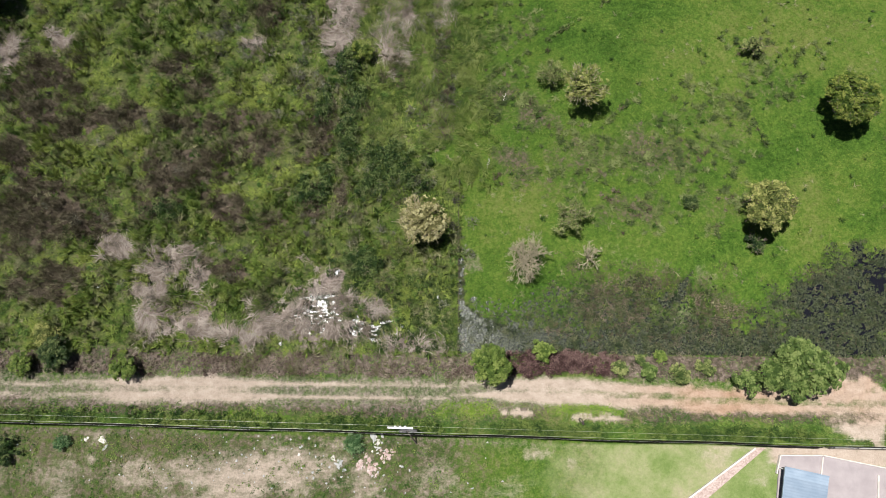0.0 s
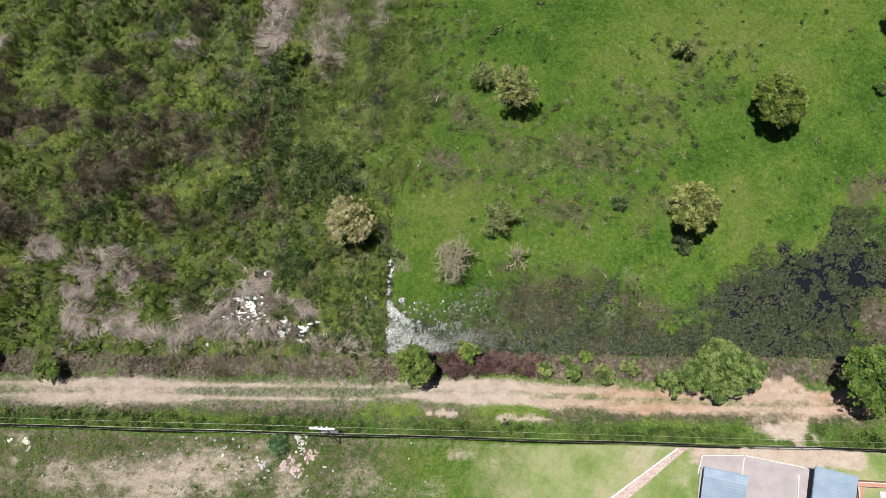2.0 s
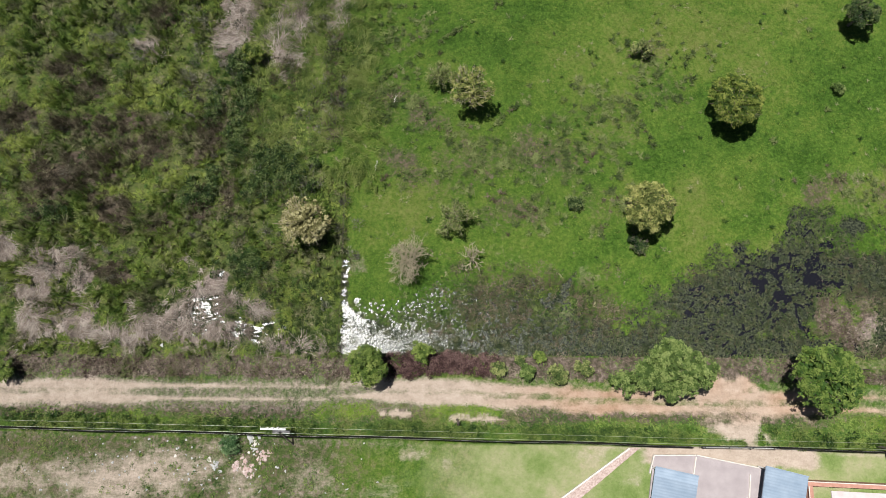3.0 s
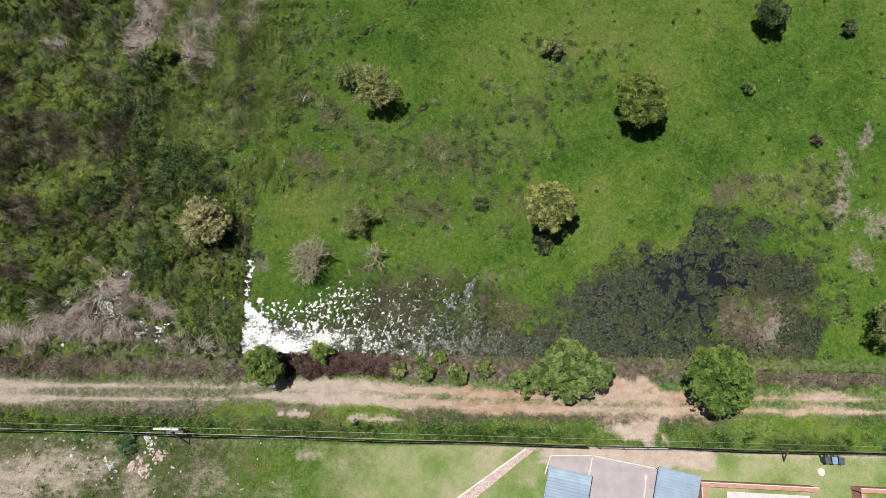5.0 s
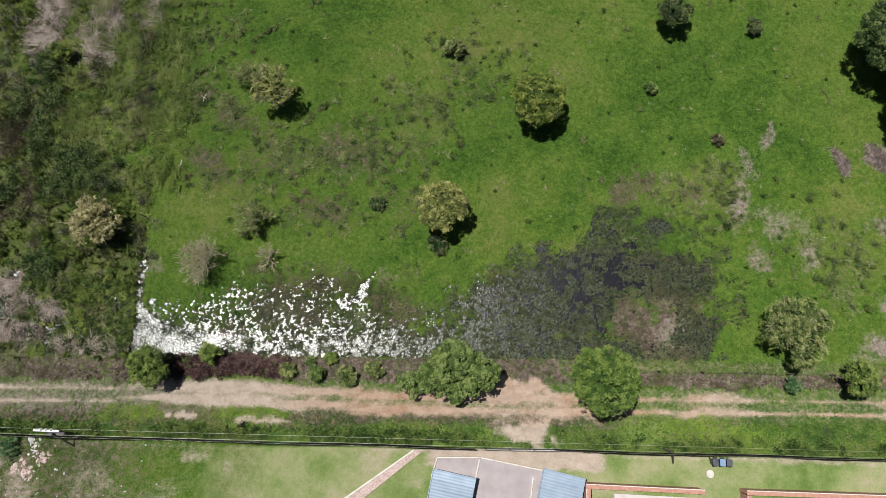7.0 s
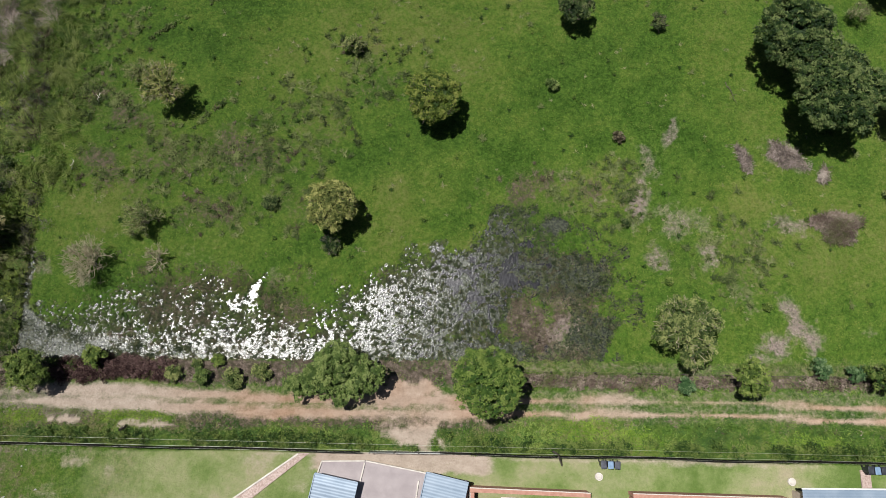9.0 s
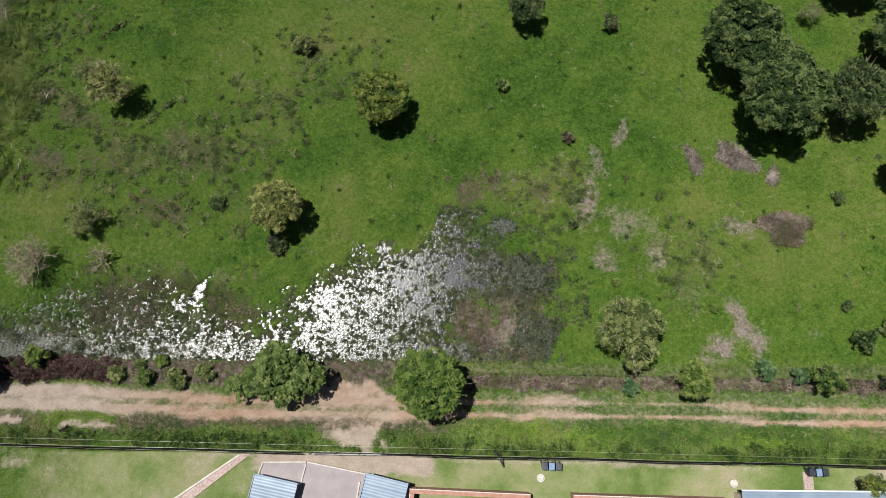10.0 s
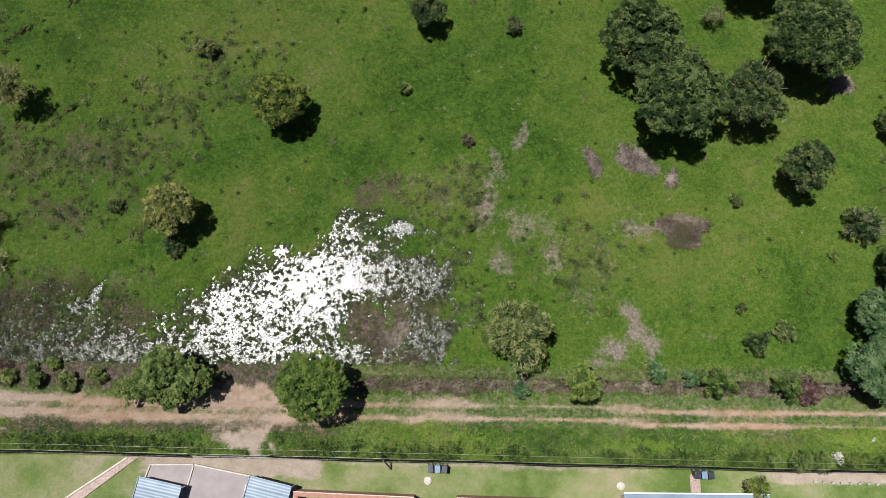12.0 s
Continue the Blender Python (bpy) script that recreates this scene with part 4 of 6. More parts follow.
plant("tree", 96.7, 6.8, 3.2, 4.4, L_BLUE, "blue-green dense tree at a field edge", "tree", 130, 40, 0.22, seed=32, lobes=0.35, group="trees at the field edge")
plant("tree", 95.2, 1.9, 2.9, 4.4, L_BLUE, "blue-green dense tree beside the track", "tree", 120, 40, 0.22, seed=33, lobes=0.3, group="trees at the field edge")
plant("shrub", 100.6, 8.6, 2.6, 3.0, L_DARK, "dark bush under trees at a field edge", "shrub", 60, 34, 0.2, seed=37, base=0.1)
plant("tree", 99.6, 11.6, 2.6, 3.4, L_DARK, "grey-green tree at a field edge", "tree", 70, 34, 0.2, seed=34, lobes=0.3, group="trees at the field edge")
plant("shrub", 101.5, 26.6, 1.6, 2.4, L_DARK, "dark bush beside a wire fence", "shrub", 40, 30, 0.18, seed=35, base=0.1)
plant("tree", -52.6, 40.5, 3.6, 5.0, L_DARK, "very dark dense tree at the edge of rough ground", "tree", 110, 40, 0.22, seed=36)

# bushes along the track
plant("bush", 17.2, 1.5, 0.45, 0.7, L_SAGE, "small dull green bush in roadside scrub", "bush", 16, 20, 0.17, seed=83, base=0.1, lobes=0.4)
plant("bush", 19.2, 1.9, 0.6, 0.7, L_BRIGHT, "bright lime green low bush at the marsh edge", "bush", 20, 22, 0.2, seed=84, base=0.1, lobes=0.4)
plant("bush", 31.3, -0.4, 1.6, 3.0, L_GREY, "grey-green bush grown into a larger one", "bush", 55, 40, 0.19, seed=85, base=0.3, group="large bush clump")
plant("bush", 23.4, 0.9, 0.9, 0.9, L_SAGE, "dull olive low bush in roadside scrub", "bush", 18, 20, 0.15, seed=86, base=0.1, lobes=0.4)
plant("bush", -40.3, 3.3, 1.3, 1.6, L_YELLOW, "yellow-green loose bush in rough growth", "bush", 30, 24, 0.18, seed=87, base=0.1, lobes=0.4)
plant("bush", 2.6, 0.85, 1.85, 3.8, L_BRIGHT, "bright green dense round bush beside the track", "bush", 100, 40, 0.17, seed=41, base=0.32, lobes=0.14)
plant("bush", 7.7, 2.2, 1.05, 1.9, L_BRIGHT, "bright green lobed young tree in purple brush", "bush", 22, 26, 0.2, seed=42, base=0.3, lobes=0.5)
plant("bush", -32.3, 0.1, 1.25, 1.9, L_BRIGHT, "bright green round bush beside the track", "bush", 55, 36, 0.16, seed=43, base=0.32, lobes=0.12)
plant("bush", -42.2, 0.4, 1.15, 1.7, L_BRIGHT, "green bush beside dark scrub", "bush", 40, 30, 0.16, seed=44, base=0.32)
plant("shrub", -38.9, 1.0, 1.4, 2.2, L_DARK, "dark shrub beside the track", "shrub", 40, 30, 0.17, seed=38, base=0.1)
plant("bush", -39.2, 1.6, 1.5, 2.0, L_DARK, "dark loose bush beside the track", "bush", 36, 26, 0.18, seed=45, base=0.1, lobes=0.4)
plant("bush", 30.9, 1.8, 2.0, 4.8, L_GREY, "large grey-green billowing bush beside the track", "bush", 130, 44, 0.2, low=-0.05, seed=46, base=0.32, lobes=0.25, group="large bush clump")
plant("bush", 33.2, 0.6, 1.9, 4.2, L_GREY, "grey-green bush grown into a larger one", "bush", 60, 40, 0.19, seed=47, base=0.32, group="large bush clump")
plant("bush", 29.4, 0.5, 1.9, 3.6, L_GREY, "grey-green bush grown into a larger one", "bush", 55, 40, 0.19, seed=48, base=0.32, group="large bush clump")
plant("bush", 26.9, -0.3, 1.35, 2.0, L_GREY, "dark green low bush at the track edge", "bush", 36, 32, 0.17, seed=49, base=0.32)
plant("bush", 17.8, 0.5, 0.85, 1.3, L_GREY, "pale green leafy bush in roadside scrub", "bush", 26, 26, 0.2, seed=50, base=0.15, lobes=0.5)
plant("bush", 20.8, 0.3, 1.1, 1.2, L_SAGE, "pale green low bush in roadside scrub", "bush", 34, 26, 0.17, seed=51, base=0.1, lobes=0.4)
plant("bush", 15.1, 0.6, 0.8, 1.0, L_SAGE, "grey-green low bush in roadside scrub", "bush", 24, 24, 0.15, seed=52, base=0.1, lobes=0.4)
plant("tree", 44.35, 0.15, 3.1, 6.0, L_ACACIA, "bright green dense round tree beside the track", "tree", 260, 60, 0.2, low=0.02, seed=53, base=0.38, lobes=0.06)
plant("shrub", 63.1, -0.1, 0.85, 1.3, L_BLUE, "dark blue-green small shrub beside the track", "shrub", 18, 22, 0.16, seed=54, base=0.15, lobes=0.4)
plant("tree", 68.6, 0.6, 1.75, 3.6, L_BRIGHT, "yellow-green young tree beside the track", "tree", 44, 30, 0.18, seed=55, base=0.2, sprig=2, lobes=0.4)
plant("shrub", 75.8, 1.6, 1.0, 1.3, L_BLUE, "thin grey-green shrub on an old fence line", "shrub", 20, 20, 0.15, seed=56, base=0.15, lobes=0.5)
plant("shrub", 80.8, 0.8, 1.35, 2.5, L_DEEP, "yellow-olive bush on an old fence line", "shrub", 36, 28, 0.18, seed=57, base=0.15, lobes=0.3)
plant("shrub", 79.1, 1.2, 1.0, 1.4, L_BLUE, "pale blue-green shrub beside an olive bush", "shrub", 20, 24, 0.16, seed=58, base=0.15, lobes=0.4)
plant("shrub", 82.8, 0.5, 0.6, 1.3, L_DEEP, "small olive shrub on an old fence line", "shrub", 14, 18, 0.15, seed=59, base=0.15)
plant("shrub", 87.6, 0.4, 1.25, 2.4, L_DEEP, "dark olive bush on an old fence line", "shrub", 34, 26, 0.17, seed=60, base=0.15, lobes=0.4)
plant("shrub", 85.5, 4.5, 1.4, 1.4, L_GROVE, "dark blue-green spreading shrub on grass", "shrub", 30, 22, 0.18, seed=61, base=0.1, lobes=0.6)
plant("shrub", 88.5, 5.5, 1.1, 1.0, M_WEED, "grey-green low shrub on grass", "shrub", 22, 22, 0.15, seed=62, base=0.1, lobes=0.5)
plant("shrub", 84.6, 7.8, 0.55, 0.7, L_DARK, "tiny dark shrub on grass", "shrub", 10, 16, 0.13, seed=63, base=0.1)
plant("bush", 90.0, 0.0, 1.5, 0.7, M_MAROON, "purple-brown twiggy bush on an old fence line", "bush", 40, 34, 0.14, seed=64, base=0.1)
plant("shrub", 51.5, 30.6, 0.75, 1.0, L_GREY, "small grey-green sapling on grass", "shrub", 12, 16, 0.14, seed=65, base=0.1, lobes=0.5)
plant("shrub", 58.4, 15.7, 0.45, 0.8, L_DARK, "tiny dark shrub on bare grass", "shrub", 10, 20, 0.12, seed=66, base=0.05)
plant("shrub", 58.2, 24.8, 0.62, 0.9, M_BROWN, "dark brown small shrub on grass", "shrub", 14, 22, 0.13, seed=67, base=0.05)
plant("shrub", 23.1, 17.4, 0.85, 0.9, L_DARK, "dark green low shrub on the pasture", "shrub", 16, 20, 0.15, seed=68, base=0.05)
plant("shrub", -11.0, 33.4, 1.2, 1.9, L_OLIVE, "dark green bush at a dry reed bed", "shrub", 36, 30, 0.17, seed=69, base=0.1)
plant("shrub", 62.4, 9.9, 0.4, 0.5, L_BRIGHT, "tiny bright green plant on grass", "shrub", 8, 12, 0.13, seed=70, base=0.05)
plant("shrub", 71.8, 7.4, 0.45, 0.5, L_BRIGHT, "tiny dark green plant beside bare earth", "shrub", 8, 12, 0.13, seed=71, base=0.05)
plant("shrub", 85.0, 18.7, 0.75, 0.8, M_WEED, "small pale grey-green weed on grass", "shrub", 14, 14, 0.14, seed=72, base=0.05, lobes=0.6)
plant("shrub", 94.3, 13.0, 0.5, 0.6, L_BRIGHT, "tiny yellow-green plant on grass", "shrub", 10, 12, 0.15, seed=73, base=0.05)
plant("tree", 83.5, -8.3, 1.0, 2.6, L_OLIVE, "small olive garden tree in front of a house", "tree", 30, 26, 0.17, seed=74, sprig=6, lobes=0.4)

plant("shrub", -10.0, -6.6, 1.1, 1.0, L_BLUE, "low green scrub plant behind the wall", "shrub", 22, 22, 0.15, seed=75, base=0.05, lobes=0.5)
plant("shrub", -42.6, -7.6, 1.5, 1.2, L_GROVE, "dark green scrub plant on waste ground", "shrub", 30, 22, 0.16, seed=76, base=0.05, lobes=0.5)
plant("shrub", -44.8, -9.3, 1.3, 1.0, L_GROVE, "dark green low scrub on waste ground", "shrub", 26, 22, 0.16, seed=77, base=0.05, lobes=0.5)
plant("shrub", -37.2, -6.8, 0.8, 0.8, L_BLUE, "small green weed bush behind the wall", "shrub", 16, 20, 0.14, seed=78, base=0.05, lobes=0.5)
plant("bush", 88.2, -6.1, 1.0, 1.5, L_GREY, "round green leafy bush against the wall", "bush", 30, 26, 0.15, seed=79, base=0.05, lobes=0.12, group="round bushes at the wall")
plant("bush", 90.2, -6.1, 0.95, 1.4, L_GREY, "round green leafy bush against the wall", "bush", 30, 26, 0.15, seed=80, base=0.05, lobes=0.12, group="round bushes at the wall")
plant("bush", 86.0, -6.1, 0.55, 1.0, L_GREY, "small green leafy bush against the wall", "bush", 14, 22, 0.14, seed=81, base=0.05, lobes=0.2, group="round bushes at the wall")
plant("shrub", 91.8, -5.85, 0.55, 0.6, L_PALE, "pale withered fluffy shrub beside the wall", "shrub", 20, 24, 0.1, seed=82, base=0.05, lobes=0.2)


# ---- low growth that nobody could count ----
def stuff(name, v, f, tint, material, label, category="grass"):
    tagged(put(name, fast_mesh(name, v, f, tint), material), label, category, "", "stuff")


def tufts(name, seed, x, y, per, radius, length, width, flat, material, label, category="grass", lift=0.0, wind=(0.0, 0.0), combed=False, straight=False, tone=0.5):
    """Tufts of blades round each point."""
    rng = np.random.default_rng(seed)
    n = len(x)
    size = rng.uniform(0.6, 1.4, n)
    px = np.repeat(x, per) + rng.normal(0, radius, n * per) * np.repeat(size, per)
    py = np.repeat(y, per) + rng.normal(0, radius, n * per) * np.repeat(size, per)
    base = np.stack([px, py, np.repeat(ground_z(x, y), per) - 0.02 + lift * rng.random(n * per)], 1)
    az = 12 * fbm(base[:, 0], base[:, 1], 2.2, 7, 2) + rng.normal(0, 0.55, n * per) if combed else None
    v, f = blades(rng, base, length * np.repeat(size, per), width, flat, wind, az, straight)
    tint = np.repeat(np.repeat(tone + rng.normal(0, 0.2, n), per) + rng.normal(0, 0.1, n * per), 3 if straight else 5)
    stuff(name, v, f, tint, material, label, category)


def clumps(name, seed, x, y, per, radius, height, leaf, material, label, category="weeds", upright=0.4, aspect=0.34):
    """Leafy low clumps."""
    rng = np.random.default_rng(seed)
    n = len(x)
    size = rng.uniform(0.5, 1.5, n)
    d = rng.normal(0, 1, (n * per, 3))
    d /= np.linalg.norm(d, axis=1, keepdims=True)
    rad = np.repeat(size, per)[:, None] * np.array([radius, radius, height])
    c = d * rad * rng.uniform(0.6, 1, (n * per, 1))
    c[:, 2] = np.abs(c[:, 2])
    c += np.repeat(np.stack([x, y, ground_z(x, y)], 1), per, 0)
    v, f = leaves(rng, c, leaf * 1.45, upright, aspect)
    tint = np.repeat(np.repeat(rng.normal(0.5, 0.27, n), per) + rng.normal(0, 0.1, n * per), 4)
    stuff(name, v, f, tint, material, label, category)


def tussocks(name, seed, x, y, per, spread, height, width, material, label, tone, category="weeds", lean=0.0):
    """Stools of blades that spring from one root and splay out; height scales with the array given."""
    rng = np.random.default_rng(seed)
    n = len(x)
    size = rng.uniform(0.6, 1.4, n)
    az = rng.uniform(0, 6.283, n * per) + lean * np.repeat(9 * fbm(x, y, 3.0, 7, 2), per)
    out = np.stack([np.cos(az), np.sin(az)], 1)
    reach = np.repeat(size, per) * spread * rng.uniform(0.25, 1.0, n * per)
    rise = np.repeat(size * np.broadcast_to(height, n), per) * rng.uniform(0.35, 1.0, n * per)
    root = np.repeat(np.stack([x, y, ground_z(x, y) - 0.03], 1), per, 0)
    root[:, :2] += out * (reach * rng.uniform(0.0, 0.5, n * per))[:, None]
    tip = root.copy()
    drift = np.repeat(rng.normal(0, 0.25, (n, 2)), per, 0) * rise[:, None]
    tip[:, :2] += out * reach[:, None] + drift
    tip[:, 2] += rise
    root[:, 2] += rise * 0.25
    side = np.stack([-out[:, 1], out[:, 0], rng.normal(0, 0.35, n * per)], 1) * (width * rng.uniform(0.6, 1.4, n * per) * 0.5)[:, None]
    v = np.stack([root - side, root + side, tip], 1).reshape(-1, 3)
    tint = np.repeat(np.repeat(tone + rng.normal(0, 0.17, n), per) + rng.normal(0, 0.09, n * per), 3)
    stuff(name, v, np.arange(n * per * 3).reshape(-1, 3), tint, material, label, category)


def mounds(name, seed, x, y, radius, height, per, twig, width, material, label, category="brush", upward=0.5):
    """Rounded twiggy bushes: thin shoots that stand out from a lumpy dome."""
    rng = np.random.default_rng(seed)
    n = len(x)
    size = rng.uniform(0.55, 1.5, n)
    d = rng.normal(0, 1, (n * per, 3))
    d[:, 2] = np.abs(d[:, 2])
    d /= np.linalg.norm(d, axis=1, keepdims=True)
    az = np.arctan2(d[:, 1], d[:, 0])
    lump = 1 + 0.22 * np.sin(az * 3 + np.repeat(rng.uniform(0, 6, n), per)) + 0.15 * np.sin(az * 5 + np.repeat(rng.uniform(0, 6, n), per))
    shell = rng.uniform(0.45, 1.0, n * per) * lump * np.repeat(size, per)
    c = d * shell[:, None] * np.array([radius, radius, height])
    c += np.repeat(np.stack([x, y, ground_z(x, y)], 1), per, 0)
    go = d + np.array([0, 0, upward]) + rng.normal(0, 0.45, (n * per, 3))
    go /= np.linalg.norm(go, axis=1, keepdims=True)
    ln = (twig * rng.uniform(0.5, 1.5, n * per))[:, None]
    side = np.cross(go, rng.normal(0, 1, (n * per, 3)))
    side /= np.linalg.norm(side, axis=1, keepdims=True) + 1e-9
    side *= (width * rng.uniform(0.6, 1.4, n * per) * 0.5)[:, None]
    a, b = c - go * ln * 0.5, c + go * ln * 0.5
    v = np.stack([a - side, a + side, b], 1).reshape(-1, 3)
    tint = np.repeat(np.repeat(rng.normal(0.45, 0.2, n), per) + rng.normal(0, 0.12, n * per), 3)
    stuff(name, v, np.arange(n * per * 3).reshape(-1, 3), tint, material, label, category)


def build_growth():
    rng = np.random.default_rng(5)

    def pasture(x, y):
        k = (1 - left_field(x, y)) * smooth(1.8, 2.6, y) * (1 - 0.9 * smooth(0.25, 0.5, wetness(x, y))) * (1 - 0.8 * dry_patch(x, y))
        return k * (0.45 + 0.55 * smooth(0.35, 0.65, fbm(x, y, 3.5, 111)))
    x, y = scatter(rng, 60000, -14, 108, 2, 48, pasture)
    tufts("pasture_grass", 6, x, y, 5, 0.14, 0.22, 0.07, 0.5, M_GRASS, "short green pasture grass in uneven tufts", straight=True, tone=0.15 + 0.7 * pasture_tone(x, y))

    dry_land = lambda x, y: 1 - smooth(0.2, 0.5, wetness(x, y))
    x, y = scatter(rng, 20000, -1, 104, 6, 46, lambda x, y: (weed_patch(x, y) * 0.8 + 0.015) * dry_land(x, y) * smooth(0.4, 0.6, fbm(x, y, 1.6, 123)))
    tussocks("weed_tufts", 7, x, y, 34, 0.40, 0.30, 0.08, M_WEED, "grey-green weed tufts dotted over the pasture", 0.5 + 0.5 * (fbm(x, y, 2, 126) - 0.5))
    x, y = scatter(rng, 1500, -1, 104, 6, 46, lambda x, y: (0.12 + 0.5 * weed_patch(x, y)) * (1 - left_field(x, y)) * dry_land(x, y))
    tussocks("dark_tufts", 8, x, y, 36, 0.28, 0.30, 0.08, M_ROUGH, "small dark green tufts dotted over the pasture", 0.16 + 0.5 * (fbm(x, y, 3, 127) - 0.5))
    own = np.random.default_rng(55)
    x, y = scatter(own, 6500, -1, 104, 8, 46, lambda x, y: 0.75 * weed_patch(x, y) * dry_land(x, y) * smooth(0.52, 0.62, fbm(x, y, 2.4, 171, 4)))
    tussocks("dull_weeds", 57, x, y, 40, 0.46, 0.42, 0.06, M_WEED, "dull dark weeds in loose clumps on the pasture", 0.12 + 0.5 * (fbm(x, y, 1.5, 172) - 0.5))
    x, y = scatter(own, 2600, -1, 60, 12, 40, lambda x, y: 0.6 * np.maximum(patches(x, y, PASTURE_OLIVE, 1.1, 0.8, 86), 0.4 * weed_patch(x, y)) * dry_land(x, y) * (1 - left_field(x, y)) * smooth(0.54, 0.64, fbm(x, y, 1.9, 173, 4)))
    tussocks("brown_weeds", 58, x, y, 34, 0.42, 0.34, 0.05, M_BROWN, "withered brown weeds among the pasture grass", 0.35 + 0.5 * (fbm(x, y, 1.5, 174) - 0.5))
    x, y = scatter(own, 1500, -5, 1, 24, 42, lambda x, y: 0.8 * span(x + 0.8 * (fbm(x, y, 3, 175) - 0.5), -3.4, -1.5, 0.4) * smooth(0.42, 0.56, fbm(x, y, 2.2, 176, 4)))
    tussocks("lane_weeds", 59, x, y, 34, 0.42, 0.5, 0.05, M_BROWN, "withered brown weeds in a straight lane", 0.5 + 0.5 * (fbm(x, y, 1.5, 177) - 0.5))
    x, y = scatter(rng, 9000, -1, 104, 6, 46, lambda x, y: dry_land(x, y) * (1 - left_field(x, y)) * (0.05 + 0.6 * dry_patch(x, y) + 0.25 * smooth(0.55, 0.8, pasture_tone(x, y))) * smooth(0.42, 0.6, fbm(x, y, 1.4, 128)))
    tussocks("straw_tufts", 35, x, y, 14, 0.34, 0.22, 0.04, M_FADED, "straw-coloured grass tufts on the drier pasture", 0.7 + 0.4 * (fbm(x, y, 2, 129) - 0.5), "grass")

    x, y = scatter(rng, 3500, 0, 16, 28, 42, lambda x, y: smooth(0.45, 0.15, np.abs(y - 29.4 - 0.72 * (x - 0.3) + 0.8 * (fbm(x, y, 2.5, 124) - 0.5))) * smooth(0.3, 0.55, fbm(x, y, 2, 125)))
    clumps("ditch_weeds", 27, x, y, 20, 0.2, 0.4, 0.12, M_WEED, "dark weeds along a shallow old ditch", upright=0.7)

    def strip_zone(x, y):
        return span(x, -10.5, 2.5, 2.0) * smooth(17, 21, y)

    def open_plot(x, y):
        return left_field(x, y) * (1 - 0.85 * smooth(0.3, 0.5, wetness(x, y)))

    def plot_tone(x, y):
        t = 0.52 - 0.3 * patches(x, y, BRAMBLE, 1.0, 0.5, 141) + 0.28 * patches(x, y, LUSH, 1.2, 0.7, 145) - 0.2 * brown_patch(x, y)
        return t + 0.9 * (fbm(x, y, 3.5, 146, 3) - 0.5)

    def plot_height(x, y):
        return (0.35 + 0.9 * smooth(0.35, 0.7, fbm(x, y, 2.4, 147, 3))) * (1 - 0.55 * strip_zone(x, y))

    x, y = scatter(rng, 30000, -58, 5, 1.5, 48, lambda x, y: open_plot(x, y) * (1 - 0.85 * brown_patch(x, y)) * (1 - 0.93 * reed_patch(x, y)) * (0.10 + 0.62 * smooth(0.36, 0.56, fbm(x, y, 1.1, 131, 3))))
    tussocks("rank_weeds", 9, x, y, 22, 0.40, 0.85 * plot_height(x, y), 0.085, M_ROUGH, "rank green weeds covering the overgrown plot", plot_tone(x, y))
    x, y = scatter(rng, 16000, -58, 7, 1.5, 48, lambda x, y: open_plot(x, y) * (1 - 0.5 * brown_patch(x, y)) * (1 - 0.93 * reed_patch(x, y)) * (1 - 0.6 * patches(x, y, LUSH, 1.1, 0.6, 145)) * smooth(0.45, 0.6, fbm(x, y, 1.8, 132, 4)))
    tussocks("faded_weeds", 10, x, y, 22, 0.42, 0.9 * plot_height(x, y), 0.06, M_FADED, "faded olive and straw weeds in the overgrown plot", 0.5 + 0.6 * (fbm(x, y, 2.5, 148) - 0.5))
    x, y = scatter(rng, 6000, -14, 4, 16, 48, lambda x, y: 0.75 * strip_zone(x, y) * smooth(0.3, 0.5, fbm(x, y, 2.0, 137)))
    tufts("yellow_grass", 34, x, y, 9, 0.16, 0.7, 0.05, 0.5, foliage("yellow_grass", (0.04, 0.074, 0.014), (0.092, 0.128, 0.026), (0.175, 0.205, 0.06), 0.6, 0.1, 0.5), "long yellow-green grass beside the dry strips", lift=0.4, combed=True)

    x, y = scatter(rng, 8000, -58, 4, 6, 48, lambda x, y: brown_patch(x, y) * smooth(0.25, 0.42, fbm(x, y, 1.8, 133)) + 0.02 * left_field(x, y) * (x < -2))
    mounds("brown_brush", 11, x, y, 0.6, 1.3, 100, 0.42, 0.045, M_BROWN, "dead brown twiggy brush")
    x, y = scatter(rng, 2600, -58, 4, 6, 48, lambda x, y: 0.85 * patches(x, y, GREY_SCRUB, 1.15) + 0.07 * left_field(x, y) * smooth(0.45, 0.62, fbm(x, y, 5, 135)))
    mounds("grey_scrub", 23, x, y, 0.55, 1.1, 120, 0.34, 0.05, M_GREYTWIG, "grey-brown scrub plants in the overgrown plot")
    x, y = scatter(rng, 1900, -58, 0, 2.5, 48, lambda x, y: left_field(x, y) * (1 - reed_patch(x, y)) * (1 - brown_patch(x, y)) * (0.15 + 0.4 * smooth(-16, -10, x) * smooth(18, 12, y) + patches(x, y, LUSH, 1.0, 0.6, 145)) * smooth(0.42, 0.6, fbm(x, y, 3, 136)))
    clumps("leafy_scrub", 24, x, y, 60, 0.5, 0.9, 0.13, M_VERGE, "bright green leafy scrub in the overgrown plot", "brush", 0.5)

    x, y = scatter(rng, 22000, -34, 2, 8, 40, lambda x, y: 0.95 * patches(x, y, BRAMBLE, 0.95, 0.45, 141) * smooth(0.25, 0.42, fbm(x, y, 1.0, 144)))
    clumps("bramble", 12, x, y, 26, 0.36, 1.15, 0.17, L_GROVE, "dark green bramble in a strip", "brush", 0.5)

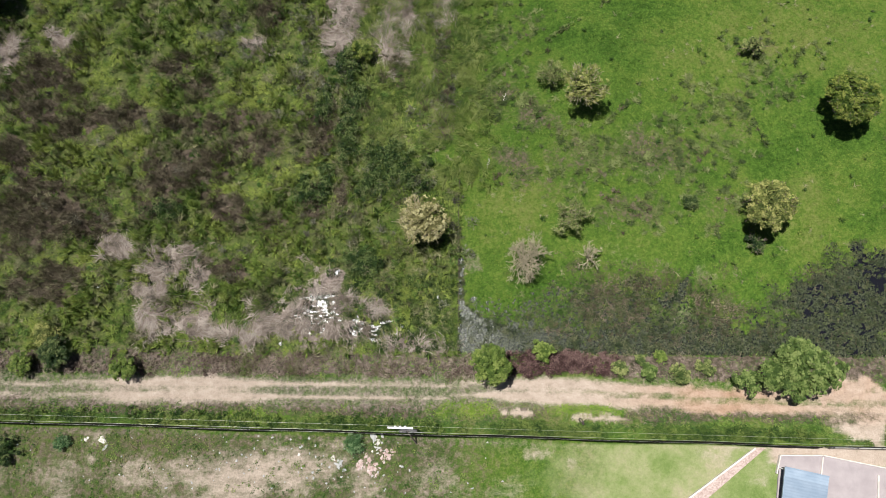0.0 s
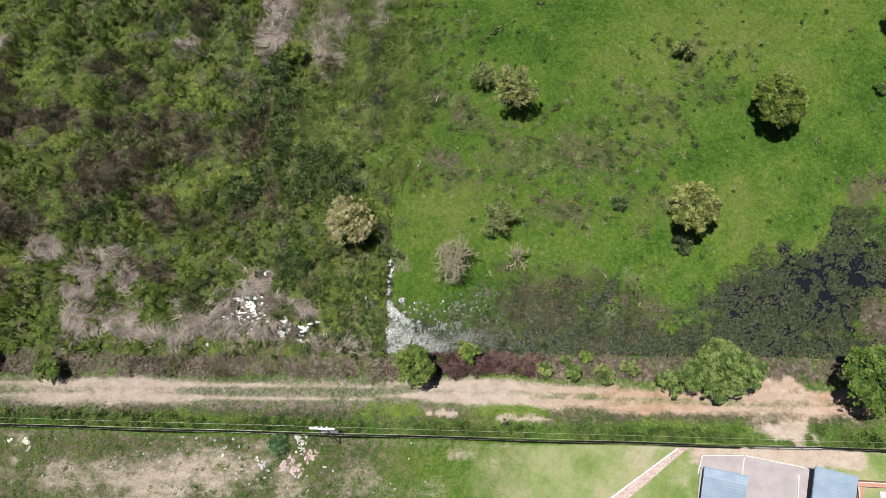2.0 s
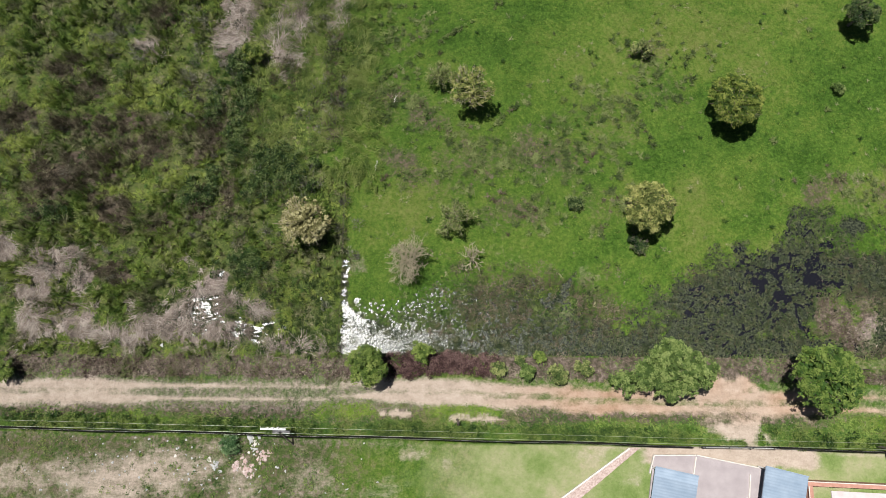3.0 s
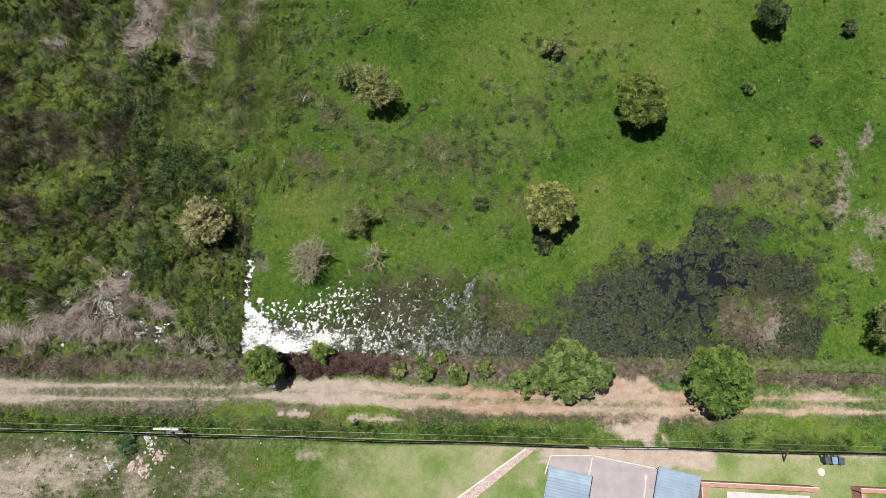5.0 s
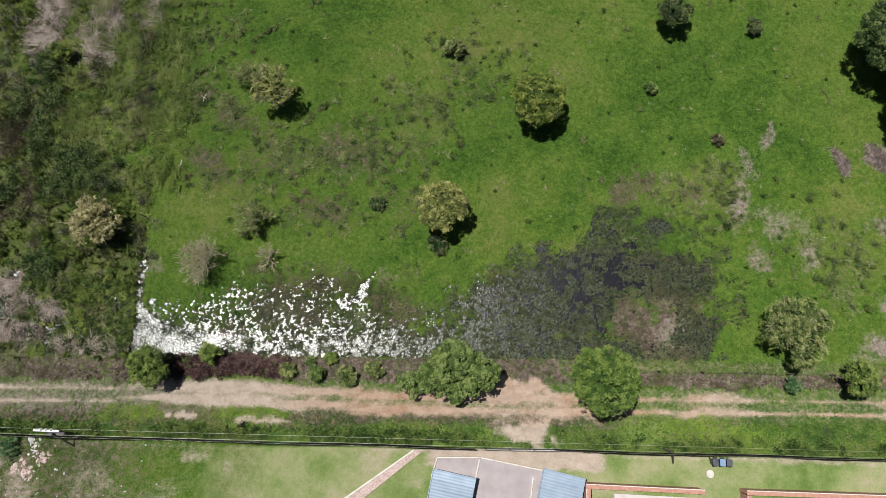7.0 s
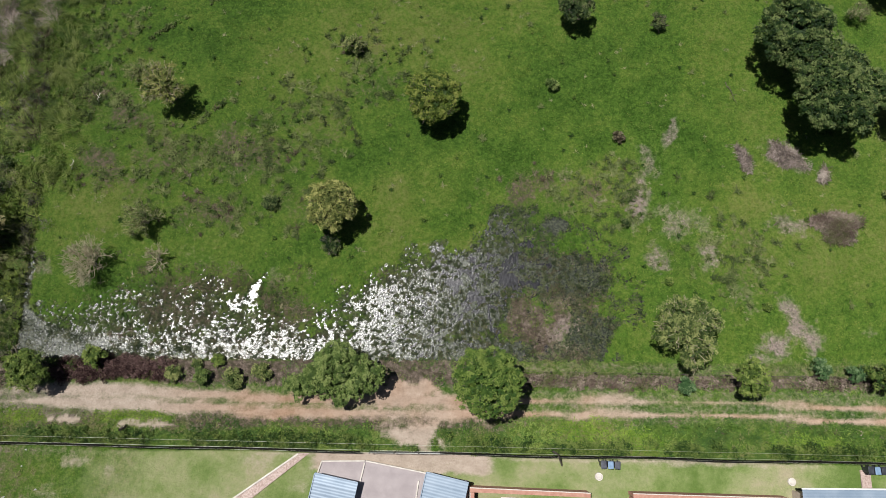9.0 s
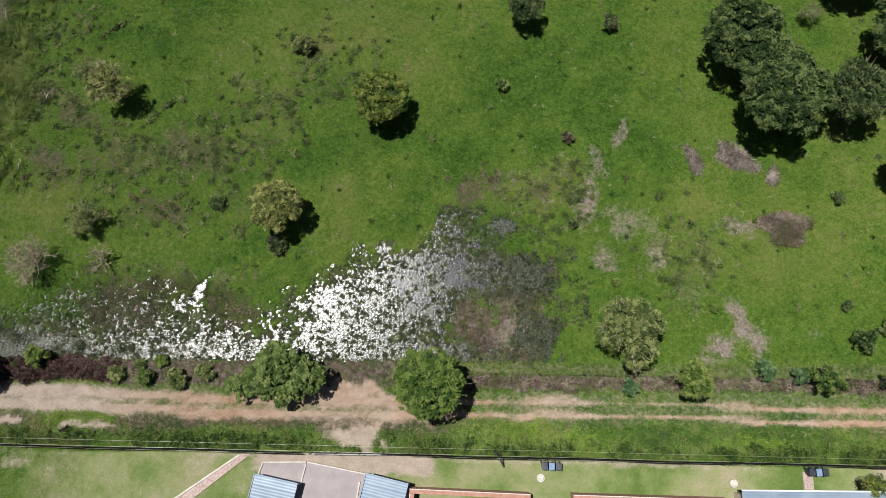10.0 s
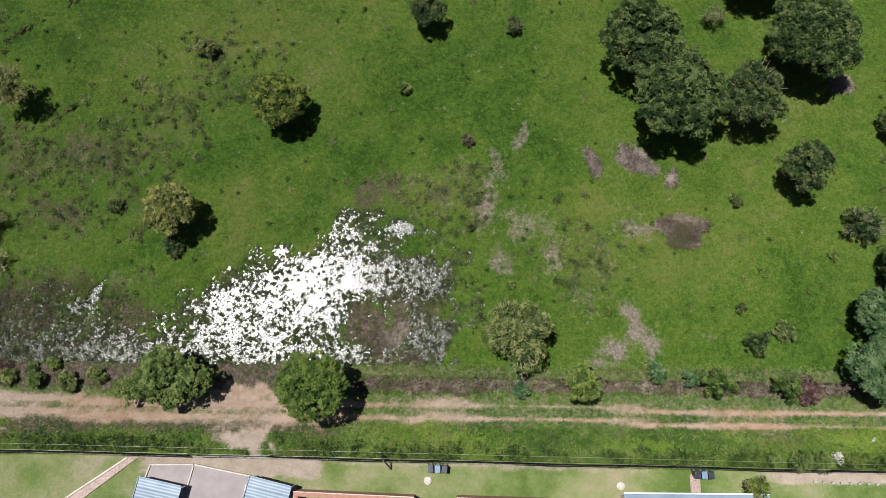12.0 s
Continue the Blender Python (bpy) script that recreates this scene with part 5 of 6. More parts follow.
    x, y = scatter(rng, 22000, -52, 0, 2, 46, lambda x, y: reed_patch(x, y) * smooth(0.33, 0.55, fbm(x, y, 1.3, 134)) * (1 - 0.6 * smooth(0.3, 0.5, wetness(x, y))))
    tufts("dry_reeds", 13, x, y, 14, 0.22, 0.95, 0.04, 0.8, M_REED, "flattened straw-coloured dry reeds", "reeds", 0.35, combed=True)
    x, y = scatter(rng, 5000, 14, 104, 2, 34, lambda x, y: 0.25 * dry_patch(x, y))
    tufts("straw", 14, x, y, 7, 0.14, 0.2, 0.025, 0.85, M_REED, "thin straw on bare spots", "grass", 0.05)

    def sedge(x, y):
        w = wetness(x, y)
        return smooth(0.2, 0.4, w) * (0.07 + 0.50 * smooth(26, 33, x) + 0.4 * smooth(-0.03, 0.02, ground_z(x, y))) * smooth(1.5, 2.5, y) * (1 - 0.6 * smooth(0.8, 0.9, w)) * (1 - 0.9 * smooth(0.4, 0.8, channels(x, y)))
    x, y = scatter(rng, 190000, -19, 60, 2, 20, sedge)
    tufts("sedge", 15, x, y, 6, 0.05, 0.15, 0.05, 0.5, M_SEDGE, "dark green sedge tufts standing in marsh water", straight=True)

    x, y = scatter(rng, 6000, 6, 60, 2.2, 14, lambda x, y: np.maximum(blob(x, y, 18, 7.2, 9.5, 3.4, 5, 0.7, 63), 0.7 * blob(x, y, 52, 7.5, 5.5, 5, 0, 0.6, 65)) * smooth(0.45, 0.58, fbm(x, y, 1.4, 160)) * 0.6 * smooth(7, 13, x))
    clumps("marsh_tussocks", 31, x, y, 18, 0.17, 0.3, 0.11, M_SEDGE, "dark olive tussocks at the marsh edge", upright=0.8, aspect=0.2)
    x, y = scatter(rng, 900, -12, -0.8, 2.2, 9.5, lambda x, y: 0.5 * (1 - smooth(0.35, 0.6, wetness(x, y))))
    clumps("field_tussocks", 32, x, y, 44, 0.32, 0.55, 0.14, L_GROVE, "dark green tussocks in wet rough ground", upright=0.8, aspect=0.22)
    x, y = scatter(rng, 9000, -1, 30, 2.2, 8, lambda x, y: 0.13 * smooth(0.6, 0.75, wetness(x, y)) * smooth(0.35, 0.6, fbm(x, y, 1.5, 159)))
    tufts("pond_rush", 30, x, y, 30, 0.15, 0.38, 0.05, 0.4, M_SEDGE, "dark rush tufts standing in the pond")
    x, y = scatter(rng, 30000, 8, 60, 2, 20, lambda x, y: np.maximum(blob(x, y, 18.5, 7.6, 9.5, 3.6, 5, 0.7, 63), 1.25 * blob(x, y, 51.5, 6.4, 4.2, 4.4, 0, 0.7, 65)) * smooth(0.40, 0.54, fbm(x, y, 1.6, 155)) * 0.8)
    tufts("brown_sedge", 28, x, y, 9, 0.11, 0.22, 0.035, 0.6, foliage("brown_sedge", (0.045, 0.034, 0.024), (0.105, 0.08, 0.056), (0.20, 0.16, 0.12), 0.8, 0.0, 0.6, (0.07, 0.08, 0.03)), "withered brown sedge at the marsh edge")

    def verge(x, y):
        s = smooth(0.1, 0.4, y - wall_y(x)) * smooth(-2.3, -3.3, y)
        return s * smooth(0.35, 0.08, road_mask(x, y)) * (0.35 + 0.65 * smooth(0.35, 0.6, fbm(x, y, 2.5, 151))) * (1 - 0.65 * smooth(-4.4, -3.4, y + 1.2 * (fbm(x, y, 3, 149) - 0.5)) * smooth(46, 36, x) * (1 - patches(x, y, BANK_LIME, 1.1, 0.8, 88)))
    x, y = scatter(rng, 16000, -58, 108, -7.2, -2.2, verge)
    tufts("bank_grass", 26, x, y, 7, 0.12, 0.3, 0.05, 0.6, M_VERGE, "green grass on the bank below the wall", tone=0.1 + 0.75 * pasture_tone(x, y))
    x, y = scatter(rng, 30000, -24, 100, -6.4, -2.4, lambda x, y: 0.75 * patches(x, y, BANK_LIME, 1.0, 0.7, 88) * smooth(0.5, 0.2, road_mask(x, y)) * smooth(0.1, 0.4, y - wall_y(x)))
    tufts("lime_grass", 36, x, y, 7, 0.12, 0.26, 0.06, 0.6, foliage("lime_grass", (0.07, 0.14, 0.012), (0.135, 0.225, 0.024), (0.22, 0.30, 0.05), 0.6, 0.1, 0.5), "fresh lime green grass on the bank", straight=True)
    x, y = scatter(rng, 5000, -58, 108, -7.2, -2.6, lambda x, y: verge(x, y) * smooth(0.48, 0.62, fbm(x, y, 2.2, 154)))
    clumps("verge_weeds", 16, x, y, 18, 0.2, 0.3, 0.10, M_VERGE, "leafy green weeds on the bank below the wall", upright=0.45)

    x, y = scatter(rng, 7000, -58, 108, -1.2, 2.4, lambda x, y: (0.25 + 0.4 * smooth(0.4, 0.6, fbm(x, y, 2, 152))) * smooth(0.35, 0.08, road_mask(x, y)) * (1 - 0.6 * span(x, 13, 30, 1.5)))
    tufts("verge_grass", 17, x, y, 8, 0.13, 0.3, 0.04, 0.65, M_VERGE, "green grass along the track")
    x, y = scatter(rng, 13000, -58, 108, -5, 2.6, lambda x, y: (0.7 * band(x, y, -0.4, 2.4, 0.4, 156, 0.8) * span(x, -58, 47, 2) + 0.8 * band(x, y, -4.4, -2.6, 0.4, 157, 1.4)) * smooth(0.4, 0.1, road_mask(x, y)) * smooth(0.4, 0.6, fbm(x, y, 3.0, 158)) * (1 - patches(x, y, BANK_LIME, 1.1, 0.8, 88)))
    tufts("dry_grass", 29, x, y, 8, 0.14, 0.28, 0.035, 0.7, M_PURPLE, "dry tan-brown grass beside the track")
    x, y = scatter(rng, 3000, -58, 108, -3.4, -0.6, lambda x, y: 0.6 * smooth(0.5, 0.2, road_mask(x, y)))
    tufts("track_grass", 18, x, y, 8, 0.12, 0.18, 0.04, 0.7, M_WEED, "worn grass on the dirt track")

    x, y = scatter(rng, 5000, -58, 108, -7.2, -3.8, lambda x, y: smooth(0.15, 0.3, y - wall_y(x)) * smooth(1.7, 0.9, y - wall_y(x)) * smooth(0.36, 0.55, fbm(x, y, 3, 153)) * smooth(0.35, 0.08, road_mask(x, y)))
    clumps("wall_scrub", 25, x, y, 34, 0.42, 0.8, 0.14, L_DEEP, "leafy green scrub growing against the wall", "brush", 0.45)

    def old_hedge(x, y):
        k = band(x, y, -0.3, 1.7, 0.3, 161, 0.9) * smooth(12, 4, x) * smooth(0.36, 0.56, fbm(x, y, 2.6, 162)) * (x < 1.5)
        return np.maximum(k, band(x, y, -0.4, 0.75, 0.25, 163, 0.6) * smooth(46, 49, x) * smooth(0.28, 0.45, fbm(x, y, 4, 164)))
    x, y = scatter(rng, 9000, -58, 100, -0.8, 2.4, old_hedge)
    clumps("hedge_brush", 19, x, y, 18, 0.26, 0.4, 0.17, M_PURPLE, "brown-purple dead brush along the old fence", "brush", 0.9, 0.16)
    x, y = scatter(rng, 3000, 3.0, 15.6, -0.4, 2.4, lambda x, y: band(x, y, 0.1, 1.8, 0.45, 165, 1.4) * span(x + 2.0 * (fbm(x, y, 1.5, 168) - 0.5), 4.4, 14, 1.0) * (0.2 + 0.8 * smooth(0.34, 0.55, fbm(x, y, 1.3, 167))))
    clumps("maroon_brush", 20, x, y, 20, 0.26, 0.5, 0.2, M_MAROON, "dark maroon twiggy brush beside the track", "brush", 0.9, 0.14)

    def waste(x, y):
        return smooth(0.15, 0.5, wall_y(x) - y) * smooth(6, -8, x) * (1 - rubble_ground(x, y)) * smooth(0.3, 0.6, fbm(x, y, 2.4, 171))
    x, y = scatter(rng, 4200, -58, 14, -16, -5, waste)
    clumps("waste_weeds", 21, x, y, 14, 0.26, 0.2, 0.09, M_VERGE, "green weeds on the rubble-strewn plot", upright=0.45)
    x, y = scatter(rng, 4000, 2, 108, -14, -5.5, lambda x, y: 0.3 * smooth(0.3, 0.6, wall_y(x) - y) * (fbm(x, y, 2, 172)))
    tufts("lawn_grass", 22, x, y, 6, 0.12, 0.1, 0.03, 0.8, foliage("lawn_grass", (0.09, 0.14, 0.025), (0.16, 0.2, 0.055), (0.26, 0.26, 0.1), 0.6, 0.2, 0.4), "short mown lawn grass")


build_growth()


# ---- brush heaps ----
def brush_heap(x, y, rx, ry, h, turn, label, seed, count=900, material=None):
    rng = np.random.default_rng(seed)
    ob = thing("brush_heap", x, y, label, "brush heap", turn=turn)
    az = rng.uniform(0, 6.283, count)
    r = np.sqrt(rng.random(count)) * (1 + 0.22 * np.sin(3 * az + seed) + 0.18 * np.sin(5 * az + 2 * seed))
    p = np.stack([r * np.cos(az) * rx, r * np.sin(az) * ry, h * np.clip(1 - r * r, 0.05, 1) * rng.random(count)], 1)
    d = np.stack([np.cos(az2 := rng.uniform(0, 6.283, count)), np.sin(az2), rng.normal(0, 0.25, count)], 1)
    ln = rng.uniform(0.3, 1.3, count)[:, None]
    v, f = tubes([(a, b, 0.024, 0.010) for a, b in zip(p - d * ln / 2 + [0, 0, 0.1], p + d * ln / 2 + [0, 0, 0.1])], 4)
    put("brush", fast_mesh("brush", v, f, np.repeat(rng.normal(0.5, 0.32, count), 8)), material or M_HEAP, ob)


brush_heap(79.6, 15.5, 2.15, 1.6, 0.8, 0, "round heap of cut purple-brown branches on grass", 201, 2200, M_PURPLE)
brush_heap(75.3, 22.9, 2.0, 1.0, 0.35, -30, "low heap of dry grey cuttings on grass", 202, 900)
brush_heap(71.0, 22.6, 0.5, 1.4, 0.3, 20, "small heap of dry cuttings on grass", 203, 350)
brush_heap(78.9, 20.9, 0.4, 0.8, 0.25, -15, "small strip of dry cuttings on grass", 204, 220, M_REED)
brush_heap(97.5, 31.5, 1.3, 0.8, 0.3, 0, "pale heap of dry cuttings beside trees", 205, 500, M_REED)


# ---- boundary wall ----
def build_wall():
    ob = tagged(new("boundary_wall"), "long low grey precast concrete wall with posts", "wall", "", "structure")
    tilt = math.degrees(math.atan(-0.0143))
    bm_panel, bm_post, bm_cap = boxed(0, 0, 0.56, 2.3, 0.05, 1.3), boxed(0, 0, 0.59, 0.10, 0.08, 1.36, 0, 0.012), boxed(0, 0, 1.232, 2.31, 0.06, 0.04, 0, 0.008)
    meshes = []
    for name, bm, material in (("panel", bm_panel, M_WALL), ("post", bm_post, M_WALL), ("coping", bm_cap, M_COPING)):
        me = bpy.data.meshes.new(name)
        bm.to_mesh(me)
        bm.free()
        me.materials.append(material)
        meshes.append((name, me))
    rng = random.Random(9)
    k = -50.0
    while k < 112:
        if not (33.6 < k + 1.2 < 41.2):
            for name, me in meshes:
                o = new(name, me)
                o.parent = ob
                cx = k + (1.22 if name != "post" else 0.0)
                o.matrix_basis = pose(cx, wall_y(cx) + 0.07 * math.sin(0.35 * cx), 0.72 + rng.uniform(-0.03, 0.03), rng.uniform(-1.2, 1.2), 0, tilt + 1.4 * math.cos(0.35 * cx) + rng.uniform(-0.4, 0.4))
        k += 2.44
    return ob


build_wall()


def build_gate():
    ob = thing("metal_gate", 37.2, wall_y(37.2), "dark see-through metal sliding gate in the wall", "gate", z=0.75)
    for k, z in enumerate((0.1, 0.65, 1.2)):
        part("rail", boxed(0, 0, z, 6.9, 0.05, 0.06), M_CONCRETE if k == 2 else M_DARK, ob)
    for k in range(4):
        part("gate_post", boxed(-3.3 + 2.2 * k, 0, 0.62, 0.1, 0.1, 1.36), M_DARK, ob)
    for k in range(32):
        part("bar", boxed(-3.3 + 0.21 * k, 0.0, 0.65, 0.022, 0.022, 1.1), M_DARK, ob)


build_gate()


# ---- wires above the wall ----
def wire(x0, x1, dy, z, r=0.008):
    rng = np.random.default_rng(int(z * 100))
    xs = np.linspace(x0, x1, 60)
    p = np.stack([xs, wall_y(xs) + dy, 0.75 + z - 0.12 * np.sin((xs - x0) / 11.5 * np.pi) ** 2], 1)
    v, f = tubes([(a, b, r, r) for a, b in zip(p[:-1], p[1:])], 5)
    tagged(put("overhead_wire", fast_mesh("overhead_wire", v, f), M_WIRE), "thin pale wire stretched above the wall", "wire", "wires along the wall")


wire(-52, 112, 0.8, 2.2)
wire(-52, 112, 0.28, 2.1, 0.011)
wire(-52, 112, 0.06, 1.95, 0.006)


def service_pole(x, label, arm):
    y = wall_y(x) + 0.35
    ob = thing("service_pole", x, y, label, "pole")
    v, f = tubes([((0, 0, -0.3), (0, 0, 1.0), 0.11, 0.10), ((0, 0, 1.0), (0, 0, 2.2), 0.10, 0.09)], 10)
    put("pole", fast_mesh("pole", v, f), M_WOOD, ob)
    v, f = tubes([((0.1, -0.1, 2.1), (0.8, -1.25, 0.0), 0.07, 0.08)], 8)
    put("strut", fast_mesh("strut", v, f), M_WOOD, ob)
    if arm:
        part("crossarm", boxed(-0.6, 0.30, 2.2, 2.3, 0.16, 0.14, -1, 0.02), M_WHITE, ob, "white painted crossarm")
        for k in range(3):
            bm = bmesh.new()
            bmesh.ops.create_cone(bm, cap_ends=True, segments=10, radius1=0.13, radius2=0.06, depth=0.2, matrix=Matrix.Translation((-1.05 + 0.45 * k, 0.38, 2.36)))
            part("insulator", bm, M_WHITE, ob, "white insulator")
        part("box", boxed(0.1, 0.0, 1.7, 1.6, 0.3, 0.5, 0, 0.03), M_DARK, ob, "black equipment box")


service_pole(-5.0, "short dark pole with white crossarm and three insulators", True)
service_pole(50.5, "short dark pole with leaning strut at the wall", False)


# ---- wire fences of the pasture ----
def wire_fence(points, label, step=3.0, h=1.2):
    (x0, y0), (x1, y1) = points
    ob = thing("wire_fence", x0, y0, label, "fence", z=0.0)
    n = int(math.hypot(x1 - x0, y1 - y0) / step)
    rng = np.random.default_rng(int(abs(x0 * 7 + y1)))
    tops = []
    for k in range(n + 1):
        dx, dy = (x1 - x0) * k / n, (y1 - y0) * k / n
        z = ground_at(x0 + dx, y0 + dy)
        lean = rng.normal(0, 0.05, 2)
        a, b = np.array([dx, dy, z - 0.2]), np.array([dx + lean[0], dy + lean[1], z + h])
        v, f = tubes([(a, b, 0.055, 0.05)], 6)
        put("post", fast_mesh("post", v, f), M_WOOD, ob)
        tops.append((np.array([dx, dy, z]), b - np.array([dx, dy, z])))
    for lvl in (0.35, 0.65, 0.95):
        v, f = tubes([(p + d * lvl, q + e * lvl, 0.008, 0.008) for (p, d), (q, e) in zip(tops[:-1], tops[1:])], 4)
        put("wire", fast_mesh("wire", v, f), M_RUST, ob)


wire_fence([(-0.45, 2.2), (-0.4, 19.2)], "old wooden-post wire fence between weeds and pasture")
wire_fence([(96.5, 2.0), (104.5, 44.0)], "wire fence at the far side of the pasture")
wire_fence([(46.5, 1.15), (96.0, 0.7)], "old wire fence beside the dirt track", 4.0, 1.0)


# ---- yards and houses south of the wall ----
def slab(name, corners, z, thick, material, label, category, kind="structure"):
    bm = bmesh.new()
    low = [bm.verts.new((x, y, z - thick)) for x, y in corners]
    top = [bm.verts.new((x, y, z)) for x, y in corners]
    bm.faces.new(top)
    bm.faces.new(low[::-1])
    for k in range(len(corners)):
        j = (k + 1) % len(corners)
        bm.faces.new((low[k], low[j], top[j], top[k]))
    bmesh.ops.recalc_face_normals(bm, faces=bm.faces)
    me = bpy.data.meshes.new(name)
    bm.to_mesh(me)
    bm.free()
    return tagged(put(name, me, material), label, category, "", kind)


slab("pavement", [(29.5, -7.0), (33.4, -6.95), (39.2, -8.0), (42.8, -8.6), (42.8, -20), (27.2, -20)], 0.95, 0.3, M_PAVE, "pinkish grey paved yard", "pavement")


def strip(name, a, b, width, z, h, material, label="", category="kerb", parent=None):
    dx, dy = b[0] - a[0], b[1] - a[1]
    bm = boxed((a[0] + b[0]) / 2, (a[1] + b[1]) / 2, z + h / 2, math.hypot(dx, dy), width, h, math.degrees(math.atan2(dy, dx)), min(width, h) * 0.15)
    me = bpy.data.meshes.new(name)
    bm.to_mesh(me)
    bm.free()
    ob = put(name, me, material, parent)
    return tagged(ob, label, category) if not parent else ob


for a, b in (((29.5, -7.0), (33.4, -6.95)), ((33.5, -6.95), (39.2, -8.0)), ((29.5, -7.0), (29.0, -8.6)), ((33.4, -7.1), (33.0, -8.9)), ((38.3, -8.6), (37.9, -11.5))):
    strip("kerb", a, b, 0.11, 0.8, 0.28, M_KERB, "pale cream kerb edging the paved yard", "kerb")

slab("path", [(28.3, -6.35), (27.3, -6.35), (19.0, -12.2), (20.6, -12.4)], 0.90, 0.2, M_PINK, "pink gravel path leading to the wall", "path")
strip("kerb", (27.3, -6.4), (18.9, -12.2), 0.15, 0.75, 0.25, M_KERB, "pale kerb beside the pink path", "kerb")
slab("path", [(78.3, -7.4), (79.2, -7.4), (79.2, -9.6), (78.3, -9.6)], 0.88, 0.2, M_PINK, "pinkish path leading to a house", "path")


def sheet_roof(name, w, d, pitch, material, parent):
    """Corrugated sheets laid one below the other, their ribs along x."""
    rows = round(d / 0.8)
    step = d / rows
    n = int((step + 0.06) / 0.055)
    ys = -np.linspace(0, step + 0.06, n)
    z = 0.010 * np.cos(np.arange(n) * 2 * np.pi / 4) + pitch * ys
    xs = np.linspace(0, w, 3)
    gx, gy = np.meshgrid(xs, ys)
    v = np.stack([gx.ravel(), gy.ravel(), np.repeat(z, 3)], 1)
    i = (np.arange(n - 1)[:, None] * 3 + np.arange(2)[None]).ravel()
    f = np.stack([i, i + 3, i + 4, i + 1], 1)
    k = len(v)
    me = fast_mesh(name, np.concatenate([v, v - [0, 0, 0.012]]), np.concatenate([f, f[:, ::-1] + k]))
    me.materials.append(material)
    for row in range(rows):
        o = new(name, me)
        o.parent = parent
        o.location = (0, -row * step, -row * step * pitch + 0.014 * (row % 2))


def carport(x, y, w, d, turn, h, label):
    ob = thing("carport", x, y, label, "carport", "carports in the paved yard", turn, 0.93)
    roof = new("roof")
    roof.parent = ob
    roof.location = (0, 0, h)
    sheet_roof("sheet", w, d, 0.04, M_ROOF, roof)
    for a, b in (((0, 0.03), (w, 0.03)), ((-0.03, 0), (-0.03, -d))):
        strip("fascia", a, b, 0.07, h - 0.1, 0.16, M_ROOF, parent=ob)
    for px in (0.15, w - 0.15):
        for py in (-0.2, -d + 0.2):
            part("post", boxed(px, py, h / 2 - 0.05, 0.09, 0.09, h - 0.1), M_WHITE, ob)


carport(29.2, -7.85, 3.9, 6.5, -11.5, 1.35, "carport with a blue corrugated sheet roof")
carport(39.05, -7.65, 3.8, 6.5, -13.0, 1.7, "carport with a lighter blue corrugated sheet roof")


def court_wall(runs, label):
    ob = thing("courtyard_wall", runs[0][0], runs[0][1], label, "wall", z=0.0)
    ob.location = (0, 0, 0)
    for x0, y0, x1, y1 in runs:
        strip("wall", (x0, y0), (x1, y1), 0.3, 0.7, 1.5, M_TERRA, parent=ob)
        strip("coping", (x0, y0), (x1, y1), 0.42, 2.202, 0.08, M_TERRA, parent=ob)
        # Cream strip on the north or west edge paints the coping's sun-lit lip
        dy, dx = (0.17, 0.0) if abs(x1 - x0) > abs(y1 - y0) else (0.0, -0.17)
        strip("edging", (x0 + dx, y0 + dy), (x1 + dx, y1 + dy), 0.07, 2.286, 0.03, M_KERB, parent=ob)


court_wall([(42.85, -9.12, 53.45, -9.49), (43.05, -9.35, 42.9, -16)], "courtyard wall with terracotta red coping")
court_wall([(57.2, -9.5, 71.0, -9.78), (57.4, -9.75, 57.3, -16)], "courtyard wall with terracotta red coping")
slab("patio", [(45.7, -9.95), (53.3, -10.25), (53.3, -16), (45.6, -16)], 0.9, 0.2, M_PATIO, "pale concrete patio inside the courtyard wall", "patio")
slab("patio", [(61.5, -10.3), (71, -10.5), (71, -16), (61.4, -16)], 0.9, 0.2, M_PATIO, "pale concrete patio inside the courtyard wall", "patio")


def house(x, y, w, d, label):
    ob = thing("house", x, y, label, "house", z=0.75)
    part("wall", boxed(w / 2, -d / 2 - 0.3, 1.0, w - 0.5, d - 0.3, 2.1), M_PLASTER, ob)
    roof = new("roof")
    roof.parent = ob
    roof.location = (0, 0, 2.2)
    sheet_roof("sheet", w, d, 0.05, M_ROOF, roof)
    strip("gutter", (0, 0.05), (w, 0.05), 0.14, 2.05, 0.14, M_WHITE, parent=ob)
    for k in range(3):
        win = part("window", boxed(2 + k * 3.6, -0.13, 1.2, 1.2, 0.06, 0.9), M_WHITE, ob)
        part("pane", boxed(2 + k * 3.6, -0.11, 1.2, 1.05, 0.05, 0.75), M_DARK, win)


house(71.7, -8.75, 12.6, 6.5, "low house with blue corrugated roof and white gutter")


